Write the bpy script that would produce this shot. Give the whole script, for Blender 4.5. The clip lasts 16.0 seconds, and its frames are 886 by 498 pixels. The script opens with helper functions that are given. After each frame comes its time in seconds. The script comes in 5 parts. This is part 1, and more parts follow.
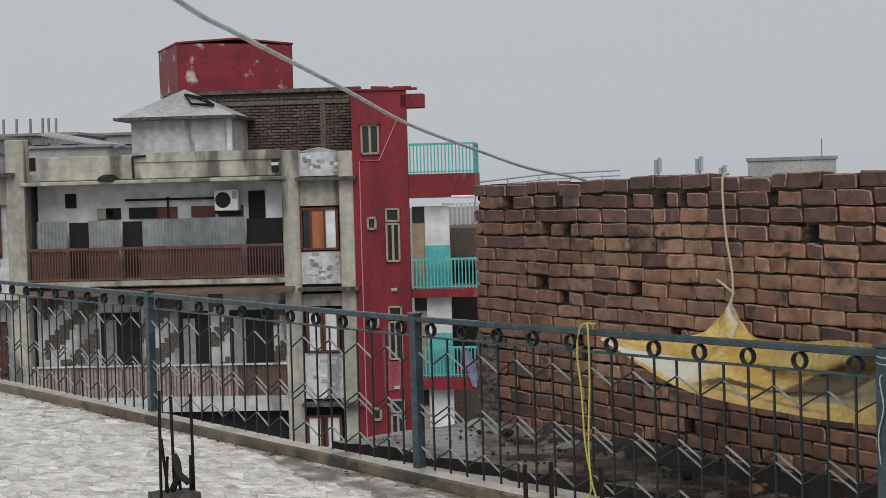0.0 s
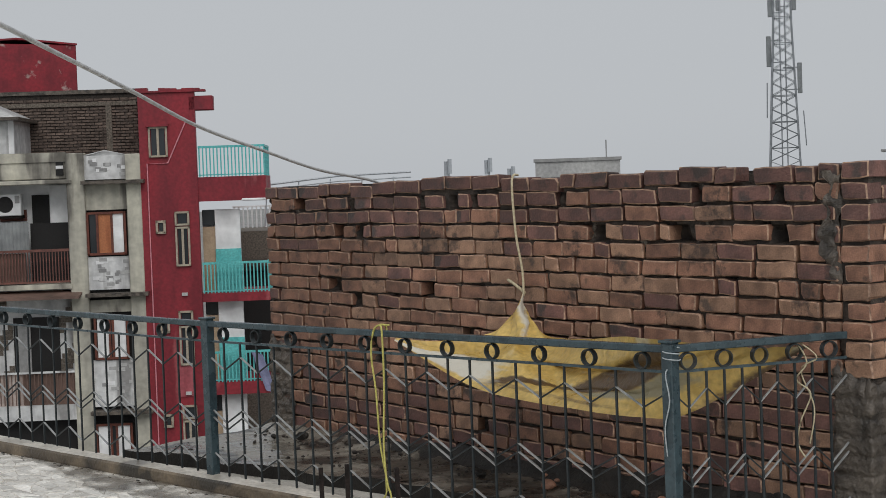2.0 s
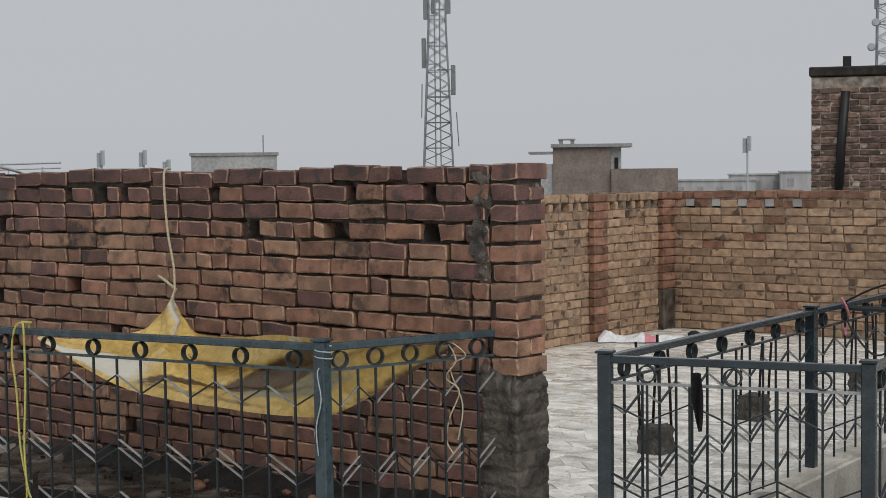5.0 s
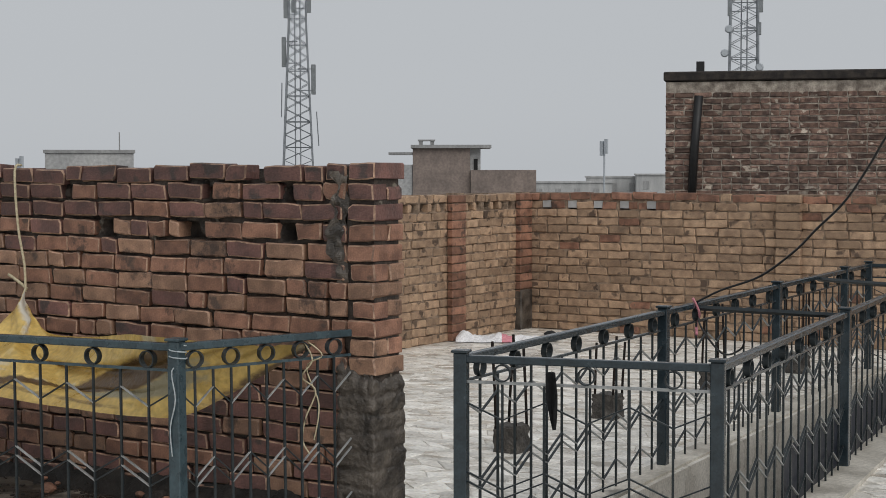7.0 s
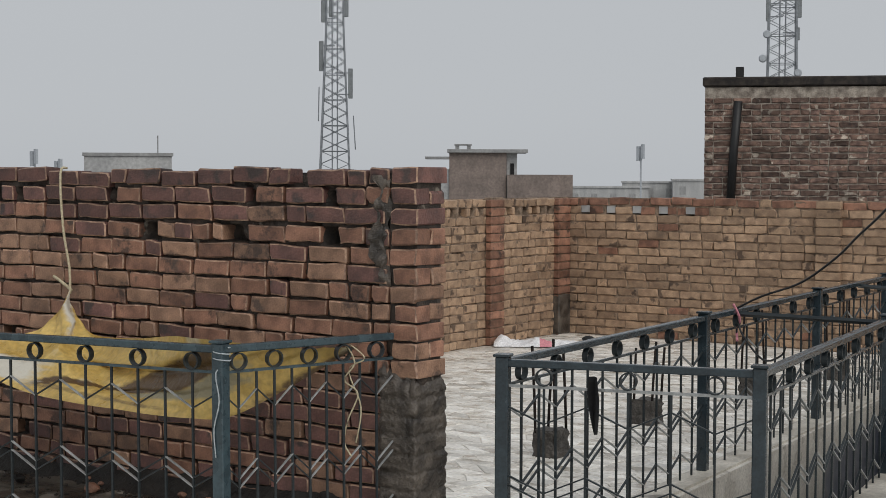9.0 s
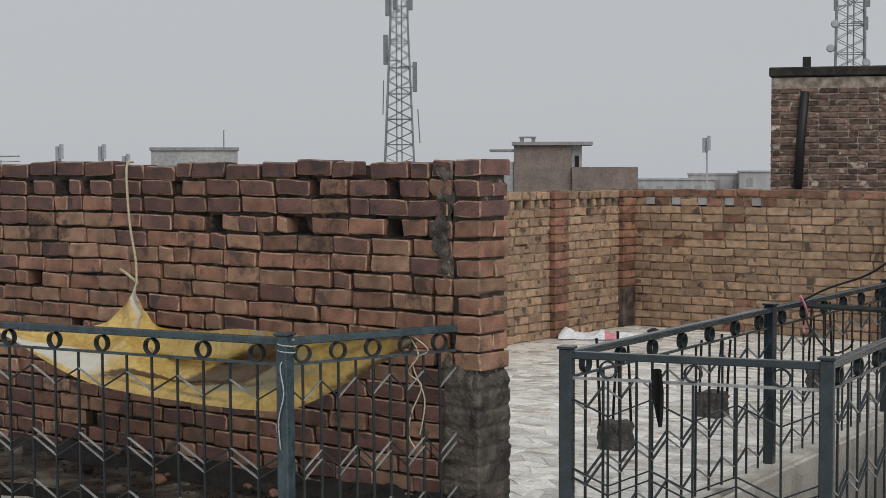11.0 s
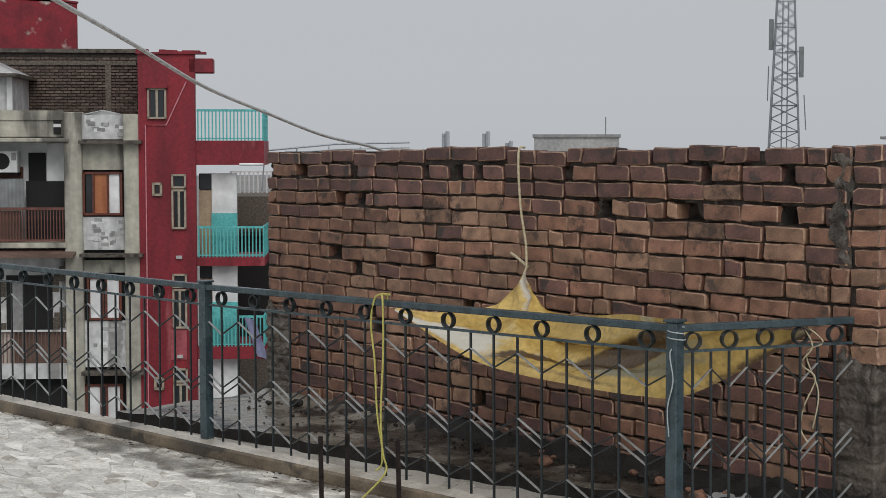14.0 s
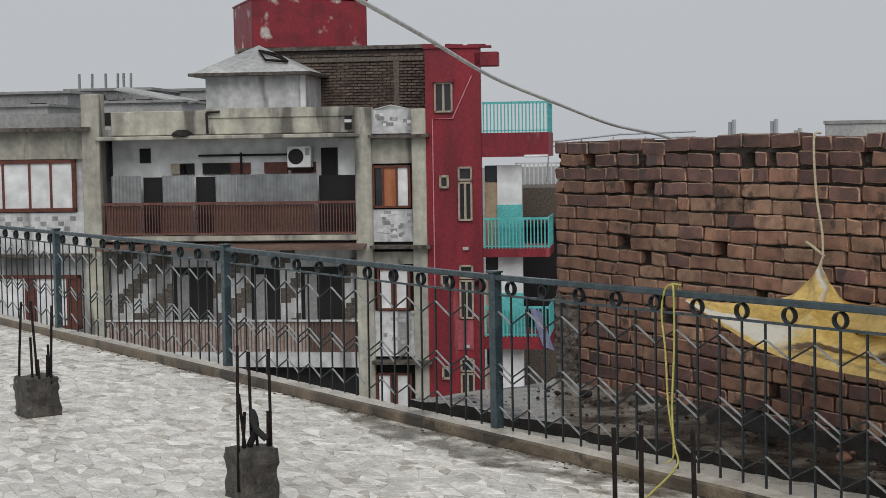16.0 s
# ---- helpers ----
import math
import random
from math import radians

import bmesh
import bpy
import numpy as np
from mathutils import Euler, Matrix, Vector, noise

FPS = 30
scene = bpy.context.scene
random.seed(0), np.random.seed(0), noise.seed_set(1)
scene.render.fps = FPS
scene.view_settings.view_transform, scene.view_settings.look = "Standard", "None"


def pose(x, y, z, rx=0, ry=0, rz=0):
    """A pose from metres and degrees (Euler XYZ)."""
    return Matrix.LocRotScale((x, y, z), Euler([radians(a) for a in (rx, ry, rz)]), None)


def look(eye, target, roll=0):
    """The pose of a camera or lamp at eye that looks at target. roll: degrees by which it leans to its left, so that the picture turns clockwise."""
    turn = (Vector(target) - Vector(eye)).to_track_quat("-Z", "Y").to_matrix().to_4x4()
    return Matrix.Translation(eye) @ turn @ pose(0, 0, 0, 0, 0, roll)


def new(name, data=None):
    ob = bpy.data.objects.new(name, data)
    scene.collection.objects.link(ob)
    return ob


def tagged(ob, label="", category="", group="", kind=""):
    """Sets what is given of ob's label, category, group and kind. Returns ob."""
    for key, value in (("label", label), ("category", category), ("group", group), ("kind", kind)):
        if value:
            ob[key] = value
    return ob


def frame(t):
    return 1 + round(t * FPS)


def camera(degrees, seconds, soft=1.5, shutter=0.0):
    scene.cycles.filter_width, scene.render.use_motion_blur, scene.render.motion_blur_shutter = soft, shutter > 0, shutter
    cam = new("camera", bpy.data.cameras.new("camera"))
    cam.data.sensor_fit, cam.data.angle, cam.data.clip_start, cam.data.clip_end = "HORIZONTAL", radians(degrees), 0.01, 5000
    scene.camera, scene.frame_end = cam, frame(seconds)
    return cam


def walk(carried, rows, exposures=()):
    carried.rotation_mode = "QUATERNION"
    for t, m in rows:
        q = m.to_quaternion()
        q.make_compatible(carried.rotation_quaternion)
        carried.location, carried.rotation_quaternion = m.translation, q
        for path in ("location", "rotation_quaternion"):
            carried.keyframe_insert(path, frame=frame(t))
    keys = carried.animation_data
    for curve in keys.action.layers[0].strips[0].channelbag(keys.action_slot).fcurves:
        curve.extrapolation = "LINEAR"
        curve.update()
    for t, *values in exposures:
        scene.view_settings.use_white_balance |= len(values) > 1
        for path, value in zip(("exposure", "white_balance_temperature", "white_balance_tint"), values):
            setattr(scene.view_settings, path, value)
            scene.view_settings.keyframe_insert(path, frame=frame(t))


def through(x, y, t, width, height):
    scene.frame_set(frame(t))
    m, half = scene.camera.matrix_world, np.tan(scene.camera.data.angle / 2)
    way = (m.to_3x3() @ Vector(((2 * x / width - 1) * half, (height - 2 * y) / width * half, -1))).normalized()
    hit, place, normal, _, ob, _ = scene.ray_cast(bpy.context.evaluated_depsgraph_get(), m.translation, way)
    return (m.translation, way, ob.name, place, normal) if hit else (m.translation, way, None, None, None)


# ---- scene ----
cam = camera(31.90, 16.0, soft=0.6)
# seconds, place, yaw, pitch, roll
ROWS = [
    (0.0, -0.000, -0.000, 1.700, 58.691, -2.345, 1.558),
    (0.5, -0.014, 0.003, 1.701, 57.184, -2.492, 1.571),
    (1.0, -0.004, -0.000, 1.705, 54.777, -2.484, 1.740),
    (1.5, -0.008, -0.002, 1.702, 52.676, -2.500, 1.762),
    (2.0, -0.011, 0.002, 1.700, 50.985, -2.505, 1.948),
    (2.5, -0.028, 0.005, 1.699, 48.214, -2.625, 1.627),
    (3.0, -0.044, 0.049, 1.696, 44.712, -2.794, 1.213),
    (3.5, -0.058, 0.078, 1.695, 42.327, -2.911, 0.977),
    (4.0, -0.068, 0.076, 1.698, 40.805, -3.024, 0.925),
    (6.5, -0.049, 0.067, 1.704, 34.638, -2.824, 0.137),
    (7.0, -0.050, 0.074, 1.700, 33.210, -2.972, 0.081),
    (7.5, -0.048, 0.072, 1.699, 32.314, -2.993, -0.107),
    (8.0, -0.042, 0.056, 1.703, 32.187, -2.923, -0.186),
    (8.5, -0.045, 0.032, 1.706, 33.148, -2.827, -0.194),
    (9.0, -0.060, 0.033, 1.701, 34.532, -2.813, -0.185),
    (11.5, -0.054, 0.043, 1.695, 37.566, -2.984, 0.067),
    (12.0, -0.048, 0.020, 1.692, 38.912, -2.836, -0.144),
    (12.5, -0.067, 0.024, 1.689, 41.930, -2.990, -0.429),
    (13.0, -0.105, 0.030, 1.688, 45.438, -3.298, -0.493),
    (13.5, -0.121, 0.033, 1.686, 48.311, -3.450, -0.346),
    (14.0, -0.111, 0.020, 1.688, 50.869, -3.531, -0.035),
    (14.5, -0.117, 0.015, 1.690, 53.216, -3.660, 0.250),
    (15.0, -0.129, 0.015, 1.688, 55.343, -3.842, 0.421),
    (15.5, -0.144, 0.018, 1.687, 58.413, -3.964, 0.650),
    (16.0, -0.158, 0.019, 1.680, 61.298, -3.782, 0.879),
]
walk(cam, [(t, pose(x, y, z, 90 + pitch, roll, yaw)) for t, x, y, z, yaw, pitch, roll in ROWS])

# ---- sky and light ----
world = bpy.data.worlds.new("overcast_sky")
scene.world = world
world.use_nodes = True
wn, wl = world.node_tree.nodes, world.node_tree.links
wn.clear()
sky = wn.new("ShaderNodeTexSky")
sky.sky_type, sky.sun_disc = "NISHITA", False
sky.sun_elevation, sky.sun_rotation = radians(45), radians(117)
grey = wn.new("ShaderNodeHueSaturation")
grey.inputs["Saturation"].default_value = 0.12
cloud = wn.new("ShaderNodeMix")
cloud.data_type = "RGBA"
cloud.inputs[0].default_value = 0.93
cloud.inputs[7].default_value = (4.75, 4.98, 5.25, 1)
wbg = wn.new("ShaderNodeBackground")
wbg.inputs["Strength"].default_value = 0.1
wout = wn.new("ShaderNodeOutputWorld")
wl.new(sky.outputs[0], grey.inputs["Color"])
wl.new(grey.outputs[0], cloud.inputs[6])
wl.new(cloud.outputs[2], wbg.inputs[0])
wl.new(wbg.outputs[0], wout.inputs[0])

sun = new("sun", bpy.data.lights.new("sun", "SUN"))
sun.data.energy, sun.data.angle, sun.data.color = 1.25, radians(45), (1.0, 0.97, 0.93)
sun.matrix_world = look((20, -10, 22), (0, 0, 0))


# ---- materials ----
def material(name, base, dark=None, rough=0.7, metal=0.0, scale=6.0, fine=60.0, bump=0.3, stain=None, stain_at=0.58,
             random_by=None, spread=0.25, rough_var=0.1, streak=False, gloss=0.5, weather=None, weather_at=0.6):
    """A surface in two or three tones with a coarse and a fine pattern, relief, and a change from piece to piece."""
    m = bpy.data.materials.new(name)
    m.use_nodes = True
    nt = m.node_tree
    n, l = nt.nodes, nt.links
    b = n["Principled BSDF"]
    b.inputs["Metallic"].default_value = metal
    b.inputs["Specular IOR Level"].default_value = gloss
    tc = n.new("ShaderNodeTexCoord")
    mp = n.new("ShaderNodeMapping")
    l.new(tc.outputs["Object"], mp.inputs[0])
    if streak:
        mp.inputs["Scale"].default_value = (1, 1, 0.18)
    big = n.new("ShaderNodeTexNoise")
    big.inputs["Scale"].default_value, big.inputs["Detail"].default_value = scale, 5
    small = n.new("ShaderNodeTexNoise")
    small.inputs["Scale"].default_value, small.inputs["Detail"].default_value = fine, 4
    l.new(mp.outputs[0], big.inputs[0])
    l.new(tc.outputs["Object"], small.inputs[0])
    if random_by:
        info = n.new("ShaderNodeObjectInfo") if random_by == "object" else n.new("ShaderNodeNewGeometry")
        rnd = info.outputs["Random"] if random_by == "object" else info.outputs["Random Per Island"]
        off = n.new("ShaderNodeVectorMath")
        off.operation = "MULTIPLY_ADD"
        off.inputs[1].default_value = (37, 53, 71)
        l.new(rnd, off.inputs[0])
        l.new(tc.outputs["Object"], off.inputs[2])
        l.new(off.outputs[0], mp.inputs[0])
    ramp = n.new("ShaderNodeValToRGB")
    ramp.color_ramp.elements[0].position, ramp.color_ramp.elements[1].position = 0.36, 0.64
    dark = dark or tuple(c * 0.7 for c in base)
    ramp.color_ramp.elements[0].color, ramp.color_ramp.elements[1].color = (*dark, 1), (*base, 1)
    l.new(big.outputs[0], ramp.inputs[0])
    col = ramp.outputs[0]
    if stain:
        spot = n.new("ShaderNodeTexNoise")
        spot.inputs["Scale"].default_value, spot.inputs["Detail"].default_value = scale * 0.6, 8
        l.new(mp.outputs[0], spot.inputs[0])
        edge = n.new("ShaderNodeMapRange")
        edge.inputs[1].default_value, edge.inputs[2].default_value = stain_at, stain_at + 0.06
        l.new(spot.outputs[0], edge.inputs[0])
        mx = n.new("ShaderNodeMix")
        mx.data_type = "RGBA"
        l.new(edge.outputs[0], mx.inputs[0])
        l.new(col, mx.inputs[6])
        mx.inputs[7].default_value = (*stain, 1)
        col = mx.outputs[2]
    if weather:
        where = n.new("ShaderNodeNewGeometry")
        wide = n.new("ShaderNodeTexNoise")
        wide.inputs["Scale"].default_value, wide.inputs["Detail"].default_value, wide.inputs["Roughness"].default_value = 4.5, 9, 0.72
        l.new(where.outputs["Position"], wide.inputs[0])
        edge = n.new("ShaderNodeMapRange")
        edge.inputs[1].default_value, edge.inputs[2].default_value, edge.inputs[4].default_value = weather_at, weather_at + 0.07, 0.85
        l.new(wide.outputs[0], edge.inputs[0])
        mx = n.new("ShaderNodeMix")
        mx.data_type = "RGBA"
        l.new(edge.outputs[0], mx.inputs[0])
        l.new(col, mx.inputs[6])
        mx.inputs[7].default_value = (*weather, 1)
        col = mx.outputs[2]
    gain = n.new("ShaderNodeMapRange")
    gain.inputs[1].default_value, gain.inputs[2].default_value = 0.3, 0.7
    gain.inputs[3].default_value, gain.inputs[4].default_value = 0.8, 1.18
    l.new(small.outputs[0], gain.inputs[0])
    value = gain.outputs[0]
    if random_by:
        piece = n.new("ShaderNodeMapRange")
        piece.inputs[3].default_value, piece.inputs[4].default_value = 1 - spread, 1 + spread
        l.new(rnd, piece.inputs[0])
        mul = n.new("ShaderNodeMath")
        mul.operation = "MULTIPLY"
        l.new(value, mul.inputs[0])
        l.new(piece.outputs[0], mul.inputs[1])
        value = mul.outputs[0]
    hsv = n.new("ShaderNodeHueSaturation")
    l.new(col, hsv.inputs["Color"])
    l.new(value, hsv.inputs["Value"])
    l.new(hsv.outputs[0], b.inputs["Base Color"])
    rr = n.new("ShaderNodeMapRange")
    rr.inputs[1].default_value, rr.inputs[2].default_value = 0.3, 0.7
    rr.inputs[3].default_value, rr.inputs[4].default_value = max(rough - rough_var, 0.03), min(rough + rough_var, 1)
    l.new(big.outputs[0], rr.inputs[0])
    l.new(rr.outputs[0], b.inputs["Roughness"])
    if bump:
        bm_ = n.new("ShaderNodeBump")
        bm_.inputs["Strength"].default_value, bm_.inputs["Distance"].default_value = bump, 0.01
        add = n.new("ShaderNodeMath")
        l.new(small.outputs[0], add.inputs[0])
        l.new(big.outputs[0], add.inputs[1])
        l.new(add.outputs[0], bm_.inputs["Height"])
        l.new(bm_.outputs[0], b.inputs["Normal"])
    return m


M = {}
M["brick"] = material("wet_red_brick", (0.355, 0.183, 0.12), (0.175, 0.088, 0.059), 0.62, scale=11, fine=130, bump=0.4,
                      stain=(0.1, 0.066, 0.05), stain_at=0.62, random_by="object", spread=0.3, weather=(0.062, 0.042, 0.034), weather_at=0.565)
M["brick_warm"] = material("wet_brown_brick", (0.385, 0.226, 0.147), (0.205, 0.118, 0.077), 0.62, scale=11, fine=130, bump=0.4,
                           stain=(0.12, 0.08, 0.06), stain_at=0.63, random_by="object", spread=0.28, weather=(0.062, 0.042, 0.034), weather_at=0.565)
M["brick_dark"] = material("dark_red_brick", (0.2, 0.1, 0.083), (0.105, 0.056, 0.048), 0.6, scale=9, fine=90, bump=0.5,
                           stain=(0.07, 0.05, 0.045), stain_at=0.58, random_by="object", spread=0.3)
M["brick_tan"] = material("tan_brick", (0.475, 0.325, 0.213), (0.295, 0.195, 0.128), 0.7, scale=13, fine=130, bump=0.4,
                          stain=(0.12, 0.08, 0.056), stain_at=0.6, random_by="object", spread=0.26, weather=(0.22, 0.15, 0.1), weather_at=0.62)
M["brick_tan_joined"] = material("tan_brick_rows", (0.475, 0.325, 0.213), (0.295, 0.195, 0.128), 0.7, scale=13, fine=130, bump=0.4,
                                 stain=(0.12, 0.08, 0.056), stain_at=0.6, random_by="island", spread=0.26, weather=(0.22, 0.15, 0.1), weather_at=0.62)
M["brick_old"] = material("old_brown_brick", (0.25, 0.158, 0.12), (0.1, 0.06, 0.048), 0.75, scale=15, fine=90, bump=0.5,
                          stain=(0.46, 0.39, 0.32), stain_at=0.6, random_by="island", spread=0.5, weather=(0.06, 0.042, 0.035), weather_at=0.58)
# bright rim along the brick edges, put into the colour
M["brick_edge"] = material("bright_rim_brick_edge", (0.48, 0.31, 0.215), (0.2, 0.12, 0.085), 0.6, scale=24, fine=130, bump=0.4, random_by="object", spread=0.3, weather=(0.062, 0.042, 0.034), weather_at=0.55)
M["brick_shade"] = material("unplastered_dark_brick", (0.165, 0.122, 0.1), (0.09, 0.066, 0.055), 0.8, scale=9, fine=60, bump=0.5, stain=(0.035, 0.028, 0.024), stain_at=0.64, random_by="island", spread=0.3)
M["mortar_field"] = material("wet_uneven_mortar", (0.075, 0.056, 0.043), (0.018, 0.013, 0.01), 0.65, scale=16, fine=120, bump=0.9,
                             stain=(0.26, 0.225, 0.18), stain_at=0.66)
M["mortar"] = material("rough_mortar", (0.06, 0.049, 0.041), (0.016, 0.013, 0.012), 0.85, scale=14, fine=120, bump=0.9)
M["mortar_lime"] = material("lime_mortar", (0.5, 0.44, 0.37), (0.17, 0.14, 0.115), 0.85, scale=9, fine=60, bump=0.8)
M["stump"] = material("dark_broken_concrete", (0.1, 0.09, 0.08), (0.035, 0.031, 0.027), 0.6, scale=14, fine=90, bump=1.0, stain=(0.2, 0.18, 0.155), stain_at=0.62)
M["mortar_tan"] = material("pale_mortar", (0.36, 0.265, 0.19), (0.15, 0.108, 0.077), 0.85, scale=14, fine=120, bump=0.9)
M["cement"] = material("wet_cement_render", (0.145, 0.122, 0.1), (0.035, 0.029, 0.024), 0.4, scale=8, fine=70, bump=0.9)
M["concrete"] = material("weathered_concrete", (0.36, 0.35, 0.32), (0.22, 0.21, 0.19), 0.6, scale=3, fine=50, bump=0.4,
                         stain=(0.12, 0.11, 0.10), stain_at=0.62)
M["slab"] = material("wet_dirty_screed", (0.27, 0.248, 0.21), (0.13, 0.117, 0.098), 0.24, scale=4, fine=40, bump=0.3,
                     stain=(0.04, 0.035, 0.03), stain_at=0.55, rough_var=0.17)
M["grout"] = material("wet_grout", (0.72, 0.685, 0.62), (0.54, 0.505, 0.45), 0.3, scale=4, fine=60, bump=0.3)
M["marble"] = material("marble_chips", (0.87, 0.84, 0.785), (0.64, 0.605, 0.54), 0.36, scale=5, fine=45, bump=0.15,
                       stain=(0.46, 0.415, 0.35), stain_at=0.6, random_by="island", spread=0.22, rough_var=0.22)
M["rail_paint"] = material("blue_green_metal_paint", (0.05, 0.083, 0.097), (0.03, 0.05, 0.06), 0.28, scale=12, fine=90, bump=0.15,
                           stain=(0.07, 0.05, 0.04), stain_at=0.68, gloss=0.6)
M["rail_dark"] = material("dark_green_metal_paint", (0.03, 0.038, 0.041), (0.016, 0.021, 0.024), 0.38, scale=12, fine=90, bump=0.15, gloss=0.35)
M["rail_navy"] = material("dark_navy_gloss_paint", (0.03, 0.046, 0.056), (0.018, 0.028, 0.035), 0.2, scale=12, fine=90, bump=0.1, gloss=0.6)
# pale tone that puts the bars' sky glint into the colour
M["zigzag"] = material("sky_glint_flat_bar", (0.42, 0.43, 0.43), (0.26, 0.27, 0.27), 0.4, metal=0.35, scale=12, fine=90, bump=0.1)
M["kerb"] = material("stained_wet_kerb", (0.215, 0.168, 0.115), (0.085, 0.066, 0.045), 0.45, scale=5, fine=50, bump=0.6,
                     stain=(0.05, 0.042, 0.032), stain_at=0.54)
# pale cement; on the long kerb's top it holds the wet sheen as colour
M["kerb_pale"] = material("pale_wet_cement_sheen", (0.64, 0.6, 0.53), (0.42, 0.39, 0.335), 0.45, scale=4, fine=50, bump=0.4,
                          stain=(0.2, 0.185, 0.16), stain_at=0.62)
M["far_brown"] = material("far_brown_brick", (0.28, 0.225, 0.195), (0.2, 0.16, 0.14), 0.8, scale=1.5, fine=8, bump=0.2)
M["rust"] = material("rusty_steel", (0.028, 0.02, 0.018), (0.01, 0.008, 0.007), 0.8, scale=30, fine=120, bump=0.5, gloss=0.15)
M["gutter"] = material("wet_silt_and_gap_shade", (0.03, 0.027, 0.024), (0.012, 0.011, 0.01), 0.6, scale=8, fine=60, bump=0.8, gloss=0.25)
M["marble_piece"] = material("marble_chip", (0.87, 0.84, 0.785), (0.64, 0.605, 0.54), 0.36, scale=5, fine=45, bump=0.15,
                             stain=(0.46, 0.415, 0.35), stain_at=0.6, random_by="object", spread=0.22, rough_var=0.22)


def sheet_material():
    """Yellow plastic with fold shade painted in brown, and pale and olive stains that follow the sheet's own folds."""
    m = material("yellow_plastic_sheet", (0.64, 0.45, 0.14), (0.46, 0.3, 0.075), 0.34, scale=6, fine=34, bump=0.6, stain=(0.58, 0.5, 0.32), stain_at=0.62)
    n, l = m.node_tree.nodes, m.node_tree.links
    b = n["Principled BSDF"]
    col = b.inputs["Base Color"].links[0].from_socket
    att = n.new("ShaderNodeAttribute")
    att.attribute_name = "stain"
    sep = n.new("ShaderNodeSeparateColor")
    l.new(att.outputs["Color"], sep.inputs[0])
    ns = n.new("ShaderNodeTexNoise")
    ns.inputs["Scale"].default_value, ns.inputs["Detail"].default_value = 22, 6
    # the first tone paints the folds' shade, the others are stains
    for k, tone in enumerate(((0.055, 0.024, 0.009), (0.62, 0.6, 0.53), (0.27, 0.245, 0.16))):
        add = n.new("ShaderNodeMath")
        add.operation = "ADD"
        l.new(sep.outputs[k], add.inputs[0])
        l.new(ns.outputs[0], add.inputs[1])
        rg = n.new("ShaderNodeMapRange")
        rg.inputs[1].default_value, rg.inputs[2].default_value, rg.inputs[4].default_value = 0.75, 1.25, 0.92
        l.new(add.outputs[0], rg.inputs[0])
        mx = n.new("ShaderNodeMix")
        mx.data_type = "RGBA"
        l.new(rg.outputs[0], mx.inputs[0])
        l.new(col, mx.inputs[6])
        mx.inputs[7].default_value = (*tone, 1)
        col = mx.outputs[2]
    l.new(col, b.inputs["Base Color"])
    return m


def film_material(name, base, dark, rough, lo, hi, most):
    """A thin film of wet silt or soil, broken up where the floor shows through."""
    m = material(name, base, dark, rough, scale=5, fine=60, bump=0.3, rough_var=0.15)
    n, l = m.node_tree.nodes, m.node_tree.links
    tc = n.new("ShaderNodeTexCoord")
    ns = n.new("ShaderNodeTexNoise")
    ns.inputs["Scale"].default_value, ns.inputs["Detail"].default_value = 4.5, 9
    l.new(tc.outputs["Object"], ns.inputs[0])
    rg = n.new("ShaderNodeMapRange")
    rg.inputs[1].default_value, rg.inputs[2].default_value, rg.inputs[4].default_value = lo, hi, most
    l.new(ns.outputs[0], rg.inputs[0])
    l.new(rg.outputs[0], n["Principled BSDF"].inputs["Alpha"])
    return m


M["silt_film"] = film_material("silt_film", (0.17, 0.138, 0.1), (0.085, 0.068, 0.05), 0.25, 0.38, 0.6, 0.6)
M["soil_film"] = film_material("soil_film", (0.1, 0.087, 0.07), (0.035, 0.03, 0.024), 0.35, 0.34, 0.56, 0.9)
M["tarp"] = sheet_material()
M["rope_yellow"] = material("yellow_nylon_rope", (0.62, 0.58, 0.17), (0.45, 0.4, 0.1), 0.6, scale=60, fine=200, bump=0.4)
M["rope_white"] = material("pale_nylon_rope", (0.62, 0.55, 0.38), (0.45, 0.38, 0.24), 0.6, scale=60, fine=200, bump=0.4)
M["rope_pale_blue"] = material("pale_blue_cord", (0.5, 0.55, 0.56), (0.36, 0.4, 0.42), 0.6, scale=60, fine=200, bump=0.4)
M["cable"] = material("grey_sheathed_cable", (0.52, 0.53, 0.53), (0.4, 0.405, 0.405), 0.4, scale=20, fine=100, bump=0.1)
M["black"] = material("black_plastic", (0.016, 0.016, 0.017), (0.01, 0.01, 0.01), 0.5, scale=20, fine=100, bump=0.1)
M["red"] = material("peeling_crimson_paint", (0.29, 0.021, 0.034), (0.18, 0.014, 0.024), 0.55, scale=1.6, fine=12, bump=0.3,
                    stain=(0.4, 0.11, 0.115), stain_at=0.62, streak=True)
M["red_worn"] = material("crimson_paint_with_bare_patches", (0.29, 0.021, 0.034), (0.18, 0.014, 0.024), 0.55, scale=2.0, fine=12, bump=0.3,
                         stain=(0.55, 0.5, 0.46), stain_at=0.585)
M["red_faded"] = material("faded_pink_paint", (0.42, 0.1, 0.12), (0.3, 0.06, 0.075), 0.6, scale=3, fine=12, bump=0.2, streak=True)
M["parapet_pink"] = material("stained_pinkish_plaster", (0.6, 0.52, 0.48), (0.36, 0.28, 0.25), 0.75, scale=3, fine=9, bump=0.3, stain=(0.74, 0.72, 0.69), stain_at=0.56, streak=True)
M["grey_wall"] = material("streaked_grey_plaster", (0.56, 0.54, 0.45), (0.34, 0.325, 0.28), 0.75, scale=2.0, fine=5, bump=0.3,
                          stain=(0.16, 0.15, 0.13), stain_at=0.56, streak=True)
